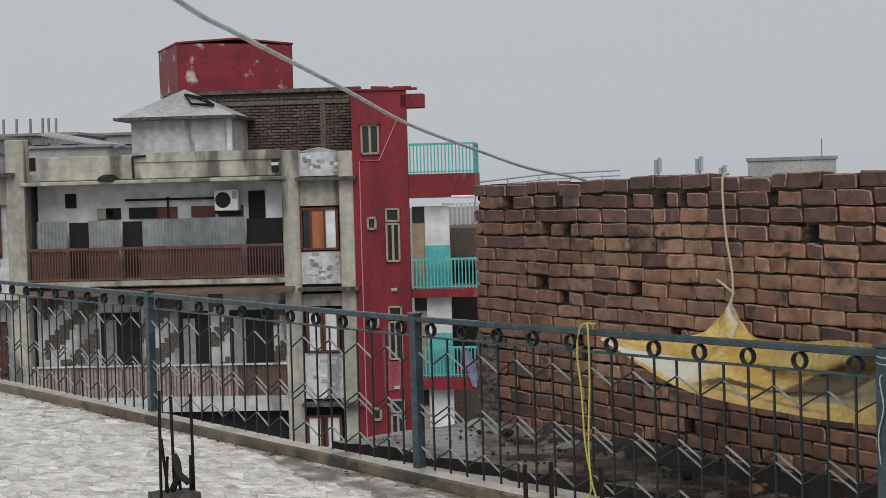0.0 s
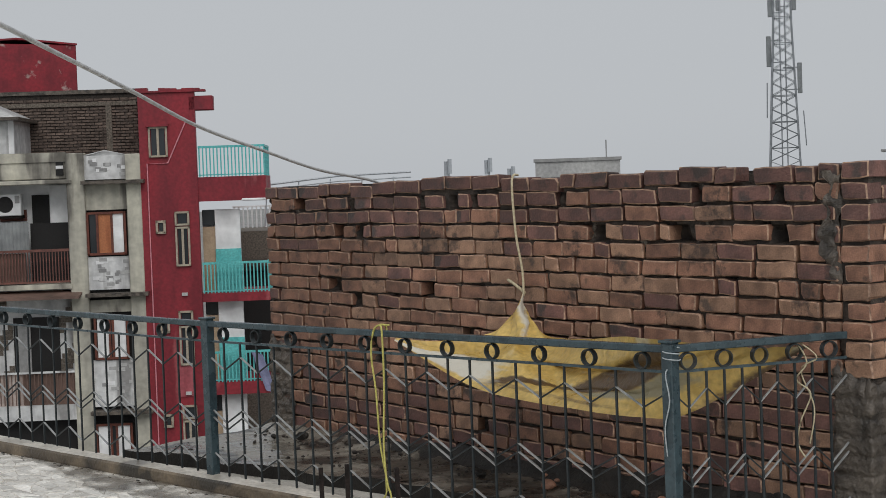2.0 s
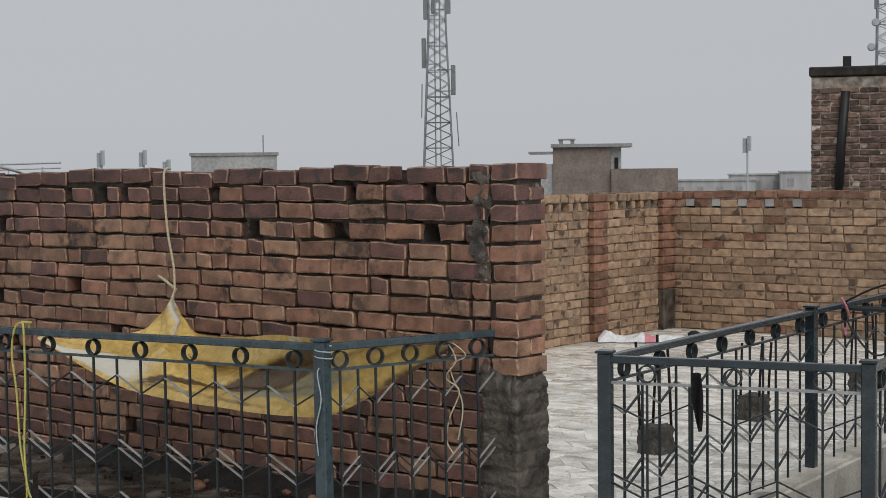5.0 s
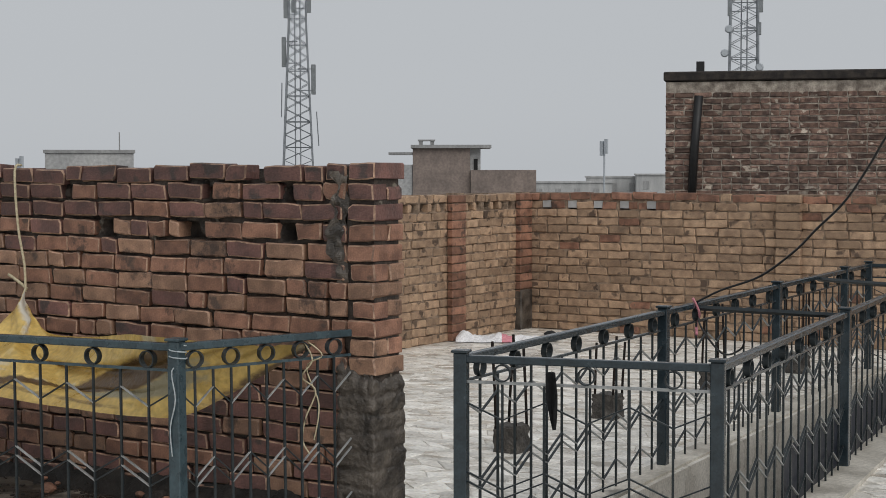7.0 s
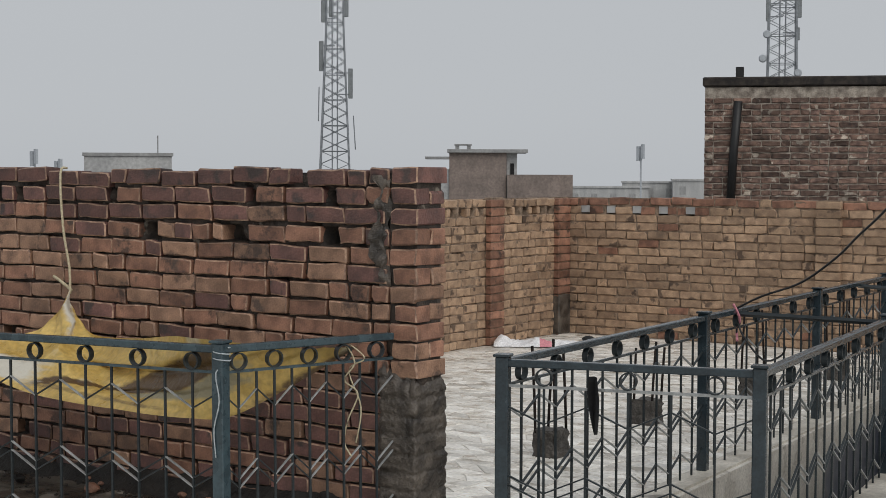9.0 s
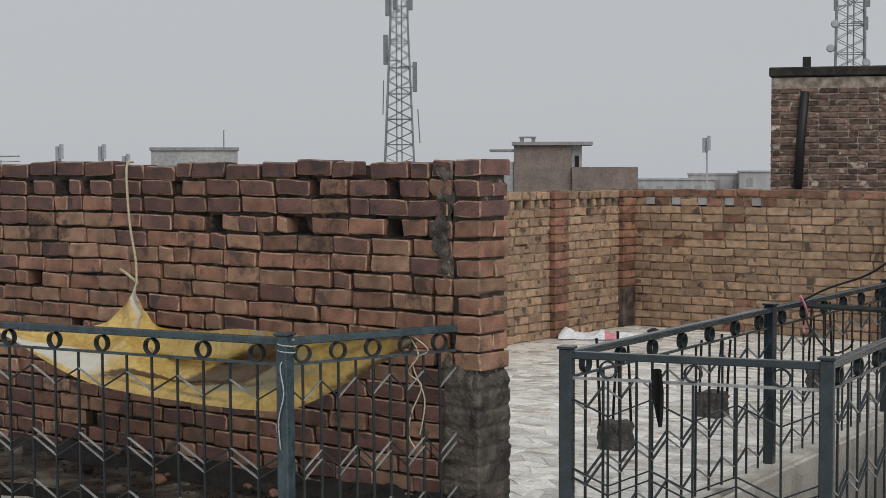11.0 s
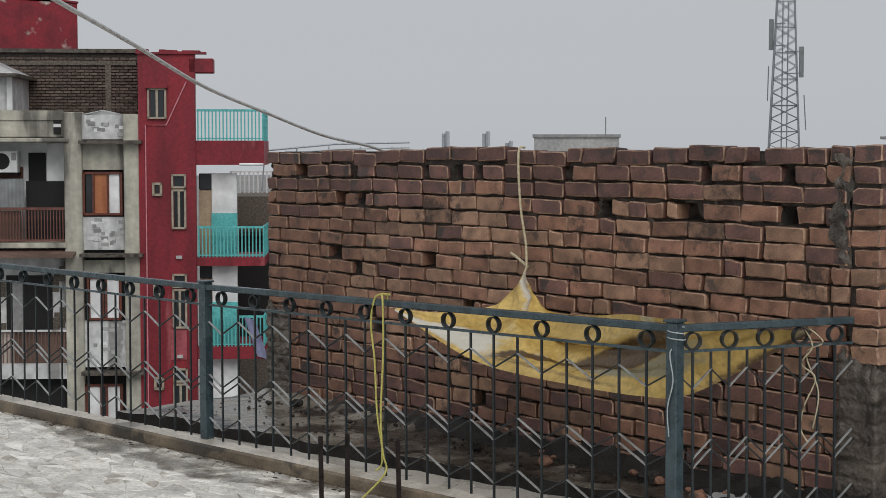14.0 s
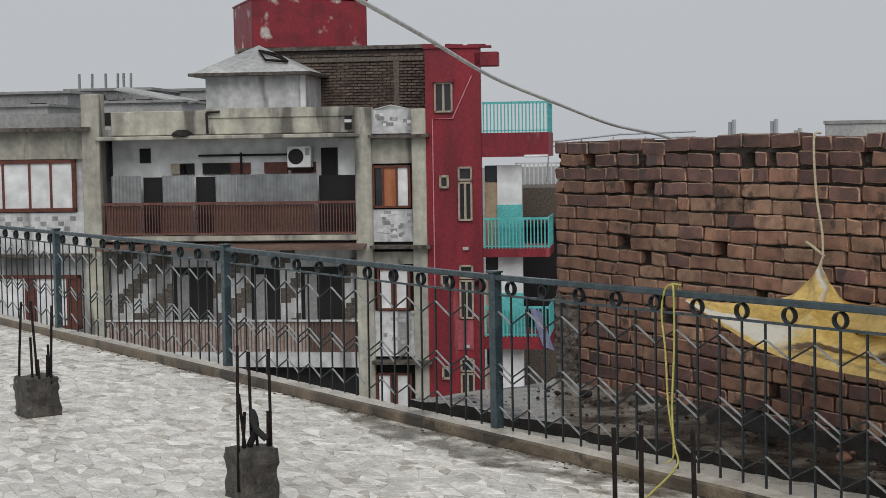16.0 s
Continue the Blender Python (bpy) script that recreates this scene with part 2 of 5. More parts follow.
M["pale_wall"] = material("pale_weathered_plaster", (0.74, 0.745, 0.74), (0.5, 0.505, 0.51), 0.75, scale=2.0, fine=5, bump=0.3,
                          stain=(0.3, 0.295, 0.29), stain_at=0.55, streak=True)
M["white"] = material("white_paint", (0.86, 0.865, 0.87), (0.74, 0.745, 0.75), 0.6, scale=1.2, fine=2.5, bump=0.1)
M["teal"] = material("turquoise_paint", (0.14, 0.56, 0.55), (0.10, 0.45, 0.45), 0.5, scale=3, fine=20, bump=0.1)
M["wood"] = material("red_brown_wood", (0.17, 0.05, 0.03), (0.1, 0.03, 0.02), 0.5, scale=8, fine=40, bump=0.2)
M["orange_wood"] = material("orange_varnished_wood", (0.5, 0.19, 0.08), (0.36, 0.12, 0.05), 0.45, scale=6, fine=40, bump=0.2, streak=True)
M["beige_wood"] = material("beige_door_paint", (0.5, 0.38, 0.26), (0.4, 0.3, 0.2), 0.5, scale=6, fine=40, bump=0.1)
M["cream"] = material("cream_window_paint", (0.46, 0.4, 0.31), (0.33, 0.28, 0.22), 0.5, scale=6, fine=40, bump=0.1)
M["sheet"] = material("galvanised_sheet", (0.34, 0.355, 0.36), (0.22, 0.232, 0.235), 0.5, metal=0.1, scale=1.2, fine=4, bump=0.1, streak=True)
M["rail_red"] = material("red_oxide_metal", (0.2, 0.08, 0.062), (0.12, 0.05, 0.04), 0.55, scale=6, fine=40, bump=0.1)
M["rust_sheet"] = material("rust_stained_sheet", (0.2, 0.125, 0.1), (0.12, 0.075, 0.06), 0.6, scale=1.2, fine=6, bump=0.2, streak=True)
M["mortar_lump"] = material("squeezed_mortar", (0.2, 0.17, 0.14), (0.09, 0.076, 0.062), 0.85, scale=20, fine=90, bump=0.8)
# shade inside openings and recesses put into the colour; also for dark fittings
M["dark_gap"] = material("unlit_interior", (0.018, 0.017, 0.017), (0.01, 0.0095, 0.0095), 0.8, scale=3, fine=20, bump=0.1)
M["asphalt"] = material("street_and_roofs", (0.3, 0.3, 0.29), (0.2, 0.2, 0.19), 0.8, scale=0.05, fine=1, bump=0.1)
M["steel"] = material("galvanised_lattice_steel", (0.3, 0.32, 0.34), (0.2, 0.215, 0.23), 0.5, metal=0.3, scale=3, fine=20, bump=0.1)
# pale steel; on the far poles haze is put into the colour
M["pale_steel"] = material("pale_steel_with_haze", (0.5, 0.53, 0.56), (0.42, 0.45, 0.48), 0.5, scale=3, fine=20, bump=0.1)
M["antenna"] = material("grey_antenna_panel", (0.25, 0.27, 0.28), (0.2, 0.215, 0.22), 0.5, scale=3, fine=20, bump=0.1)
M["far_wall"] = material("far_pale_plaster", (0.5, 0.5, 0.49), (0.36, 0.36, 0.36), 0.8, scale=0.8, fine=8, bump=0.1, streak=True)
M["far_grey"] = material("far_grey_plaster", (0.36, 0.36, 0.355), (0.25, 0.25, 0.25), 0.8, scale=0.8, fine=8, bump=0.1, streak=True)
M["cloth_white"] = material("white_wet_cloth", (0.9, 0.9, 0.91), (0.74, 0.74, 0.76), 0.7, scale=9, fine=60, bump=0.4)
M["cloth_pink"] = material("pink_cloth", (0.72, 0.3, 0.34), (0.55, 0.2, 0.25), 0.7, scale=9, fine=60, bump=0.3)
M["cloth_blue"] = material("blue_grey_cloth", (0.25, 0.26, 0.4), (0.16, 0.17, 0.28), 0.7, scale=5, fine=60, bump=0.3)
M["cloth_black"] = material("black_cloth", (0.02, 0.02, 0.022), (0.012, 0.012, 0.013), 0.85, scale=9, fine=60, bump=0.3)
M["blue_steel"] = material("dark_blue_metal", (0.009, 0.013, 0.026), (0.005, 0.008, 0.016), 0.55, scale=9, fine=60, bump=0.1)
glass = bpy.data.materials.new("dark_window_glass")
glass.use_nodes = True
gb = glass.node_tree.nodes["Principled BSDF"]
gb.inputs["Base Color"].default_value = (0.03, 0.035, 0.04, 1)
gb.inputs["Roughness"].default_value = 0.08
M["glass"] = glass


# ---- building helpers ----
def mesh_of(bm, name, mat, smooth=False):
    me = bpy.data.meshes.new(name)
    bmesh.ops.recalc_face_normals(bm, faces=bm.faces)
    bm.to_mesh(me)
    bm.free()
    for mt in mat if isinstance(mat, (list, tuple)) else [mat]:
        me.materials.append(mt)
    if smooth:
        me.polygons.foreach_set("use_smooth", [True] * len(me.polygons))
    return me


def part(name, bm, mat, parent=None, label="", m=None, smooth=False):
    ob = new(name, mesh_of(bm, name, mat, smooth))
    if parent:
        ob.parent = parent
    if m is not None:
        ob.matrix_basis = m
    return tagged(ob, label)


def share(name, me, parent, m):
    ob = new(name, me)
    ob.parent = parent
    ob.matrix_basis = m
    return ob


def thing(name, label, category, m=None, group="", kind=""):
    ob = new(name)
    ob.empty_display_size = 0.2
    if m is not None:
        ob.matrix_basis = m
    return tagged(ob, label, category, group, kind)


def box(bm, x0, x1, y0, y1, z0, z1, bevel=0.0, m=None):
    r = bmesh.ops.create_cube(bm, size=1)
    vs = r["verts"]
    for v in vs:
        v.co = Vector(((x0 + x1) / 2 + v.co.x * (x1 - x0), (y0 + y1) / 2 + v.co.y * (y1 - y0), (z0 + z1) / 2 + v.co.z * (z1 - z0)))
    if bevel:
        es = list({e for v in vs for e in v.link_edges})
        out = bmesh.ops.bevel(bm, geom=es, offset=bevel, segments=1, affect="EDGES")
        vs = out["verts"]
    if m is not None:
        bmesh.ops.transform(bm, matrix=m, verts=list({v for v in vs}))
    return vs


def boxes(*specs, bevel=0.0):
    bm = bmesh.new()
    for s in specs:
        box(bm, *s, bevel=bevel)
    return bm


def tube(bm, pts, radius, sides=6, cap=True):
    """A round bar along a line of points; radius is one number or one for each point."""
    pts = [Vector(p) for p in pts]
    rad = radius if isinstance(radius, (list, tuple)) else [radius] * len(pts)
    rings = []
    for i, p in enumerate(pts):
        d = (pts[min(i + 1, len(pts) - 1)] - pts[max(i - 1, 0)]).normalized()
        a = d.cross(Vector((0, 0, 1)) if abs(d.z) < 0.95 else Vector((1, 0, 0))).normalized()
        b = d.cross(a)
        rings.append([bm.verts.new(p + (a * math.cos(k * math.tau / sides) + b * math.sin(k * math.tau / sides)) * rad[i]) for k in range(sides)])
    for r0, r1 in zip(rings, rings[1:]):
        for k in range(sides):
            bm.faces.new((r0[k], r0[(k + 1) % sides], r1[(k + 1) % sides], r1[k]))
    if cap:
        bm.faces.new(rings[0])
        bm.faces.new(rings[-1])


def smooth_line(pts, n=6):
    """A soft curve through the points."""
    pts = [Vector(p) for p in pts]
    out = []
    for i in range(len(pts) - 1):
        p0, p1, p2, p3 = pts[max(i - 1, 0)], pts[i], pts[i + 1], pts[min(i + 2, len(pts) - 1)]
        for k in range(n):
            t = k / n
            out.append(0.5 * ((2 * p1) + (p2 - p0) * t + (2 * p0 - 5 * p1 + 4 * p2 - p3) * t * t + (3 * p1 - p0 - 3 * p2 + p3) * t ** 3))
    return out + [pts[-1]]


# ---- brick walls ----
BL, BH, COURSE, JOINT = 0.226, 0.074, 0.085, 0.014


def brick_verts(length, height, depth, r, wear=0.007):
    """Corners of one worn brick: its front looks to -y, its middle is at the origin of x and z; the face stands at y = 0."""
    j = lambda s: (r.random() - 0.5) * 2 * s
    w, h = length / 2, height / 2
    c = [0.003 + 0.006 * r.random() ** 2 for _ in range(4)]
    if r.random() < 0.22:
        c[r.randrange(4)] = 0.012 + 0.014 * r.random()
    q = w * 0.34
    ring = [(-w + c[0], -h), (-q, -h), (q, -h), (w - c[1], -h), (w, -h + c[1]), (w, h - c[2]), (w - c[2], h), (q, h), (-q, h), (-w + c[3], h), (-w, h - c[3]), (-w, -h + c[0])]
    slant, lean = j(wear * 0.4), j(wear * 0.4)
    worn = [(x + j(wear * 0.3) + lean * z / h, z + j(wear * 0.3) + slant * x / w) for x, z in ring]
    tip, turn = j(0.003), j(0.003)
    vs = [(x, depth, z) for x, z in ring]
    vs += [(x, 0.007 + j(0.003), z) for x, z in worn]
    vs += [(x * (1 - 0.006 / w), j(0.0015) + tip * z / h + turn * x / w, z * (1 - 0.006 / h)) for x, z in worn]
    return vs


BRICK_FACES = [tuple(range(11, -1, -1))] + [(a + o, a + (o + 1) % 12, a + 12 + (o + 1) % 12, a + 12 + o) for a in (0, 12) for o in range(12)] + [tuple(range(24, 36))]


def mortar_field(wall, x0, x1, z0, z1, gaps, mat, sink):
    """Uneven mortar between the bricks: flush or squeezed out in places, fallen out in others, and deep in the open holes."""
    nx, nz = int((x1 - x0) / 0.0125), int((z1 - z0) / 0.0085)
    verts = []
    for k in range(nz + 1):
        z = z0 + (z1 - z0) * k / nz
        row = [g for g in gaps if g[2] < z < g[3]]
        for i in range(nx + 1):
            x = x0 + (x1 - x0) * i / nx
            if any(a < x < b for a, b, _, _ in row):
                y = 0.13
            else:
                n = noise.noise((x * 5, z * 9, 1)) + 0.7 * noise.noise((x * 21, z * 34, 4))
                y = sink - 0.6 * sink * n + 0.006 * noise.noise((x * 60, z * 70, 9))
                if n < -0.3:
                    y += 0.06 * (-0.3 - n)
                y = max(y, 0.001)
            verts.append((x, y, z))
    w = nx + 1
    faces = [(k * w + i, k * w + i + 1, k * w + w + i + 1, k * w + w + i) for k in range(nz) for i in range(nx)]
    me = bpy.data.meshes.new("mortar")
    me.from_pydata(verts, [], faces)
    me.materials.append(mat)
    me.polygons.foreach_set("use_smooth", [True] * len(me.polygons))
    ob = new("mortar", me)
    ob.parent = wall


def brick_mesh(name, length, mat, seed, depth=0.1, wear=0.007, edge=None):
    me = bpy.data.meshes.new(name)
    me.from_pydata(brick_verts(length, BH, depth, random.Random(seed), wear), [], BRICK_FACES)
    bm = bmesh.new()
    bm.from_mesh(me)
    bmesh.ops.recalc_face_normals(bm, faces=bm.faces)
    bm.to_mesh(me)
    bm.free()
    me.materials.append(mat)
    if edge:
        rim_edges(me, edge)
    return me


def rim_edges(me, edge):
    """Gives the rounded edges of the bricks a paler colour, a painted bright rim."""
    me.materials.append(edge)
    for i, poly in enumerate(me.polygons):
        poly.material_index = int(13 <= i % 26 < 25)


def lay_wall(wall, x0, x1, z0, courses, mats, rest_mat, mortar, thick, holes=(), gap_course=None, limit=300, wear=0.007, seed=1,
             near=None, top_mat=None, loose=0.006, bed=0.024, through=False, field=None, reds=None, rise=0.0, edge=None, rough_joints=0.0, sink=0.011):
    """Lays courses of bricks on the face y = 0 of the wall, which runs along x, with a recessed mortar bed behind them.
    Bricks inside the stretch near are pieces of their own, up to the limit; the others are one joined mesh."""
    r = random.Random(seed)
    full = [brick_mesh("brick", BL, mats[k % len(mats)], seed * 50 + k, wear=wear, edge=edge) for k in range(9)]
    half = [brick_mesh("brick", 0.109, mats[k % len(mats)], seed * 70 + k, wear=wear, edge=edge) for k in range(6)]
    tops = [brick_mesh("brick", BL, top_mat, seed * 90 + k, wear=wear, edge=edge) for k in range(4)] if top_mat else full
    rest_v, rest_f, rest_top, made = [], [], [], 0
    core, gaps = bmesh.new(), []
    for c in range(courses):
        z = z0 + (c + 0.5) * COURSE
        row_holes = [h for h in holes if abs(h[1] - z) < COURSE / 2]
        cuts = sorted([(h[0] - 0.055, h[0] + 0.055) for h in row_holes])
        x = x0 + (0 if c % 2 else -BL / 2 + 0.01) + (r.random() - 0.5) * 0.05
        while x < x1 - 0.03:
            length = BL if r.random() > 0.12 else 0.109
            a, b = max(x, x0), min(x + length, x1)
            x += length + JOINT + (r.random() - 0.5) * 0.016 * min(1, rough_joints)
            for h0, h1 in cuts:
                if a < h1 and b > h0:
                    if h0 - a > b - h1:
                        b = h0
                    else:
                        a = h1
            if b - a < 0.035:
                continue
            if gap_course is not None and c == gap_course and r.random() < 0.5:
                cuts = sorted(cuts + [(a, a + 0.06)])
                a += 0.06
            place = Matrix.Translation(((a + b) / 2, (r.random() - 0.5) * 2 * loose, z + (r.random() - 0.5) * (0.036 if top_mat and c == courses - 1 else 0.006))) @ Euler(((r.random() - 0.5) * 0.03, (r.random() - 0.5) * 0.02, (r.random() - 0.5) * 0.025)).to_matrix().to_4x4()
            place.translation.z += rough_joints * (0.006 * noise.noise(((a + b) * 0.9, c * 0.45, 3)) + 0.003 * noise.noise(((a + b) * 3, c, 8)))
            place.translation.z += rise * ((a + b) / 2 - x0) / (x1 - x0) * max(0, c - 14) / 4
            inside = near is None or near[0] < (a + b) / 2 < near[1]
            if inside and made < limit:
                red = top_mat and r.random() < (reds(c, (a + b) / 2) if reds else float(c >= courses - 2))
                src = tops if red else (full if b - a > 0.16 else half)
                me = r.choice(src)
                base = BL if b - a > 0.16 or src is tops else 0.109
                share("brick", me, wall, place @ Matrix.Diagonal(((b - a) / base, 1, 1, 1)))
                made += 1
            else:
                o = len(rest_v)
                rest_v += [tuple(place @ Vector(v)) for v in brick_verts(b - a, BH, 0.1, r, wear)]
                rest_f += [tuple(o + k for k in f) for f in BRICK_FACES]
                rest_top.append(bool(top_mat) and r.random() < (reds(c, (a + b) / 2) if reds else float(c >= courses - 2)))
        gaps += [(h0, h1, z - COURSE / 2, z + COURSE / 2) for h0, h1 in cuts]
        s = x0
        for h0, h1 in cuts + [(x1, x1)]:
            if h0 - s > 0.004:
                box(core, s, h0, bed, thick - 0.02, z - COURSE / 2, z + COURSE / 2)
            s = max(s, h1)
    if not through:
        box(core, x0, x1, thick - 0.02, thick, z0, z0 + courses * COURSE)
    part("mortar_bed", core, mortar, wall)
    if field:
        mortar_field(wall, x0, x1, z0, z0 + courses * COURSE - 0.012, gaps, field, sink)
    if rest_f:
        me = bpy.data.meshes.new("brickwork")
        me.from_pydata(rest_v, [], rest_f)
        me.materials.append(rest_mat)
        if edge:
            rim_edges(me, edge)
            me.materials.append(top_mat)
            for i, poly in enumerate(me.polygons):
                if poly.material_index == 0 and rest_top[i // 26]:
                    poly.material_index = 2
        ob = new("brickwork", me)
        ob.parent = wall
        tagged(ob, kind="stuff")


# ---- railings ----
RAIL_TOP, RAIL_FOOT = 0.98, 0.088


def ring_mesh(mat):
    bm = bmesh.new()
    n = 16
    prof = [(0.0385, -0.014), (0.0385, 0.014), (0.0325, 0.014), (0.0325, -0.014)]
    vs = [[bm.verts.new((q * math.cos(a * math.tau / n), y, q * math.sin(a * math.tau / n))) for q, y in prof] for a in range(n)]
    for a in range(n):
        for b in range(4):
            bm.faces.new((vs[a][b], vs[(a + 1) % n][b], vs[(a + 1) % n][(b + 1) % 4], vs[a][(b + 1) % 4]))
    return mesh_of(bm, "ring", mat)


RINGS = {}


def railing(p0, p1, pitch=0.147, paint="rail_paint", first_post=True, last_post=True, label="", foot=RAIL_FOOT, top=RAIL_TOP, post=0.057, group="terrace railings", band="zigzag", rod=0.0047, flat=0, deep=0.0055, thin_glint=False, drop=(0.0, 0.0)):
    """A panel of railing from p0 to p1: posts, top rail, a thin rail below it with rings between, bars and bands of bent zigzag bars."""
    p0, p1 = Vector((*p0, 0)), Vector((*p1, 0))
    L = (p1 - p0).length
    ang = math.atan2(p1.y - p0.y, p1.x - p0.x)
    t = thing("railing", label or "blue-green painted metal railing with zigzag bars and rings", "railing",
              Matrix.Translation(p0 - Vector((0, 0, drop[0]))) @ Matrix.Rotation(ang, 4, "Z") @ Matrix.Rotation(-math.atan((drop[0] - drop[1]) / L), 4, "Y"), group)
    mat = M[paint]
    if paint not in RINGS:
        RINGS[paint] = ring_mesh(M["rail_dark"])
    for on, x in ((first_post, 0), (last_post, L)):
        if on:
            bm = boxes((x - post / 2, x + post / 2, -post / 2, post / 2, foot, top + 0.01), bevel=0.004)
            box(bm, x - post / 2 - 0.008, x + post / 2 + 0.008, -post / 2 - 0.008, post / 2 + 0.008, top + 0.01, top + 0.022, bevel=0.003)
            part("post", bm, mat, t)
    part("top_rail", boxes((0, L, -0.021, 0.021, top - 0.032, top), bevel=0.004), mat, t)
    thin = top - 0.115
    # a pale thin rail has its sky reflection put into the colour
    part("thin_rail", boxes((0, L, -0.006, 0.006, thin - 0.006, thin + 0.006)), M["zigzag"] if thin_glint else mat, t)
    n = max(2, round(L / pitch))
    n -= n % 2
    step = L / n
    bar = mesh_of(boxes((-rod, rod, -rod, rod, foot - 0.01, thin)), "bar", M["rail_dark"])
    for k in range(1, n):
        share("bar", bar, t, Matrix.Translation((k * step, 0, 0)))
        if k % 2:
            share("ring", RINGS[paint], t, Matrix.Translation((k * step, 0, top - 0.073)))
    for z in (top - 0.235, top - 0.535, top - 0.575, top - 0.78):
        # every other limb is pale: sky light on its face, put into colour
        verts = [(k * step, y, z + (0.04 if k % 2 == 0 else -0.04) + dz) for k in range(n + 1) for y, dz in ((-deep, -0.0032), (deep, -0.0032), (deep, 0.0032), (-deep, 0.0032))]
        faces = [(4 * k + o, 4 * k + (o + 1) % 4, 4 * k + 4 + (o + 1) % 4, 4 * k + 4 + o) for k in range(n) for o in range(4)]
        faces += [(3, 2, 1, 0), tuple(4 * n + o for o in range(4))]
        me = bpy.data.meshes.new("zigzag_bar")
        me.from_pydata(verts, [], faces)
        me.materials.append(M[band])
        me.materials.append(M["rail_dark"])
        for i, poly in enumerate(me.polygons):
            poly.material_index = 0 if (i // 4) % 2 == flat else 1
        share("zigzag_bar", me, t, Matrix())
    return t


# ---- ground and terrace ----
ground = new("ground", mesh_of(boxes((-900, 900, -900, 900, -13.2, -13)), "ground", M["asphalt"]))
tagged(ground, "grey city ground far below the roofs", "ground", kind="structure")

RS = 0.1165


def rail_y(x):
    return 4.86 + (x + 4.51) * RS


# body of the building that carries the terrace
bm = bmesh.new()


def prism(bm, pts, z0, z1):
    lo, hi = [bm.verts.new((x, y, z0)) for x, y in pts], [bm.verts.new((x, y, z1)) for x, y in pts]
    bm.faces.new(lo)
    bm.faces.new(hi)
    for k in range(len(pts)):
        j = (k + 1) % len(pts)
        bm.faces.new((lo[k], lo[j], hi[j], hi[k]))


SHAFT = [(-3.50, 5.85), (-2.70, 6.07), (-3.36, 12.6), (-4.02, 12.6)]
prism(bm, [(-22, rail_y(-22) + 0.1), (-9.1, rail_y(-9.1) + 0.1), (-9.1, 5.92), (-8.6, 5.92), (-8.6, 14.65), (-4.02, 14.65), (-4.02, 12.6), (-3.5, 5.85), (-3.5, -6), (-22, -6)], -13, 0.0)
prism(bm, [(-2.7, -6), (8, -6), (8, 14.65), (-3.36, 14.65), (-3.36, 12.6), (-2.7, 6.07)], -13, 0.0)
prism(bm, [(-3.5, -6), (-2.7, -6), (-2.7, 6.07), (-3.5, 5.85)], -13, 0.0)
prism(bm, [(-4.02, 12.6), (-3.36, 12.6), (-3.36, 14.65), (-4.02, 14.65)], -13, 0.0)
prism(bm, SHAFT, -13, -2.6)
floor = part("floor", bm, M["grout"])
tagged(floor, "wet terrace floor of pale crazy-paved marble chips", "floor", kind="structure")


def paving(x0, x1, y0, y1, sx, sy, keep, seed, parts=None, level=0.0):
    """Irregular flat chips of marble, each with its own edges, over a jittered net."""
    r = random.Random(seed)
    nx, ny = int((x1 - x0) / sx), int((y1 - y0) / sy)
    net = [[(x0 + (i + (r.random() - 0.5) * 0.85 + (0.5 if j % 2 else 0)) * sx, y0 + (j + (r.random() - 0.5) * 0.75) * sy) for i in range(nx + 1)] for j in range(ny + 1)]
    verts, faces, single = [], [], 0
    for j in range(ny):
        for i in range(nx):
            quad = [net[j][i], net[j][i + 1], net[j + 1][i + 1], net[j + 1][i]]
            polys = [quad]
            if r.random() < 0.22:
                polys = [quad[:3], [quad[0], quad[2], quad[3]]]
            for q in polys:
                cx, cy = sum(p[0] for p in q) / len(q), sum(p[1] for p in q) / len(q)
                if not keep(cx, cy):
                    continue
                z, o, g = r.random() * 0.003, len(verts), 0.955
                tx, ty = (r.random() - 0.5) * 0.012, (r.random() - 0.5) * 0.012
                for zz, s in ((-0.022, g), (0.001, g), (0.0035, g - 0.05)):
                    for p in q:
                        dx, dy = (p[0] - cx) * s, (p[1] - cy) * s
                        verts.append((cx + dx, cy + dy, level + zz + (z + tx * dx + ty * dy if zz > 0 else 0)))
                k = len(q)
                for ring in (0, 1):
                    faces += [(o + ring * k + a, o + ring * k + (a + 1) % k, o + (ring + 1) * k + (a + 1) % k, o + (ring + 1) * k + a) for a in range(k)]
                faces.append(tuple(o + 2 * k + a for a in range(k)))
                if parts and single < 300 and parts[0] < cx < parts[1]:
                    me = bpy.data.meshes.new("tile")
                    me.from_pydata(verts[o:], [], [tuple(a - o for a in f) for f in faces[-2 * k - 1:]])
                    me.materials.append(M["marble_piece"])
                    share("tile", me, floor, Matrix())
                    del verts[o:], faces[-2 * k - 1:]
                    single += 1
    me = bpy.data.meshes.new("marble_chips")
    me.from_pydata(verts, [], faces)
    me.materials.append(M["marble"])
    ob = new("marble_chips", me)
    ob.parent = floor
    tagged(ob, kind="stuff")


paving(-16.5, -4.2, 1.2, 5.0, 0.13, 0.074, lambda x, y: y < rail_y(x) - 0.15, 3, parts=(-9.4, -7.0))


def shaft_near(y):
    return -3.62 - 0.0755 * (y - 5.67)


def shaft_off(y):
    return -2.56 - 0.1318 * (y - 5.96)


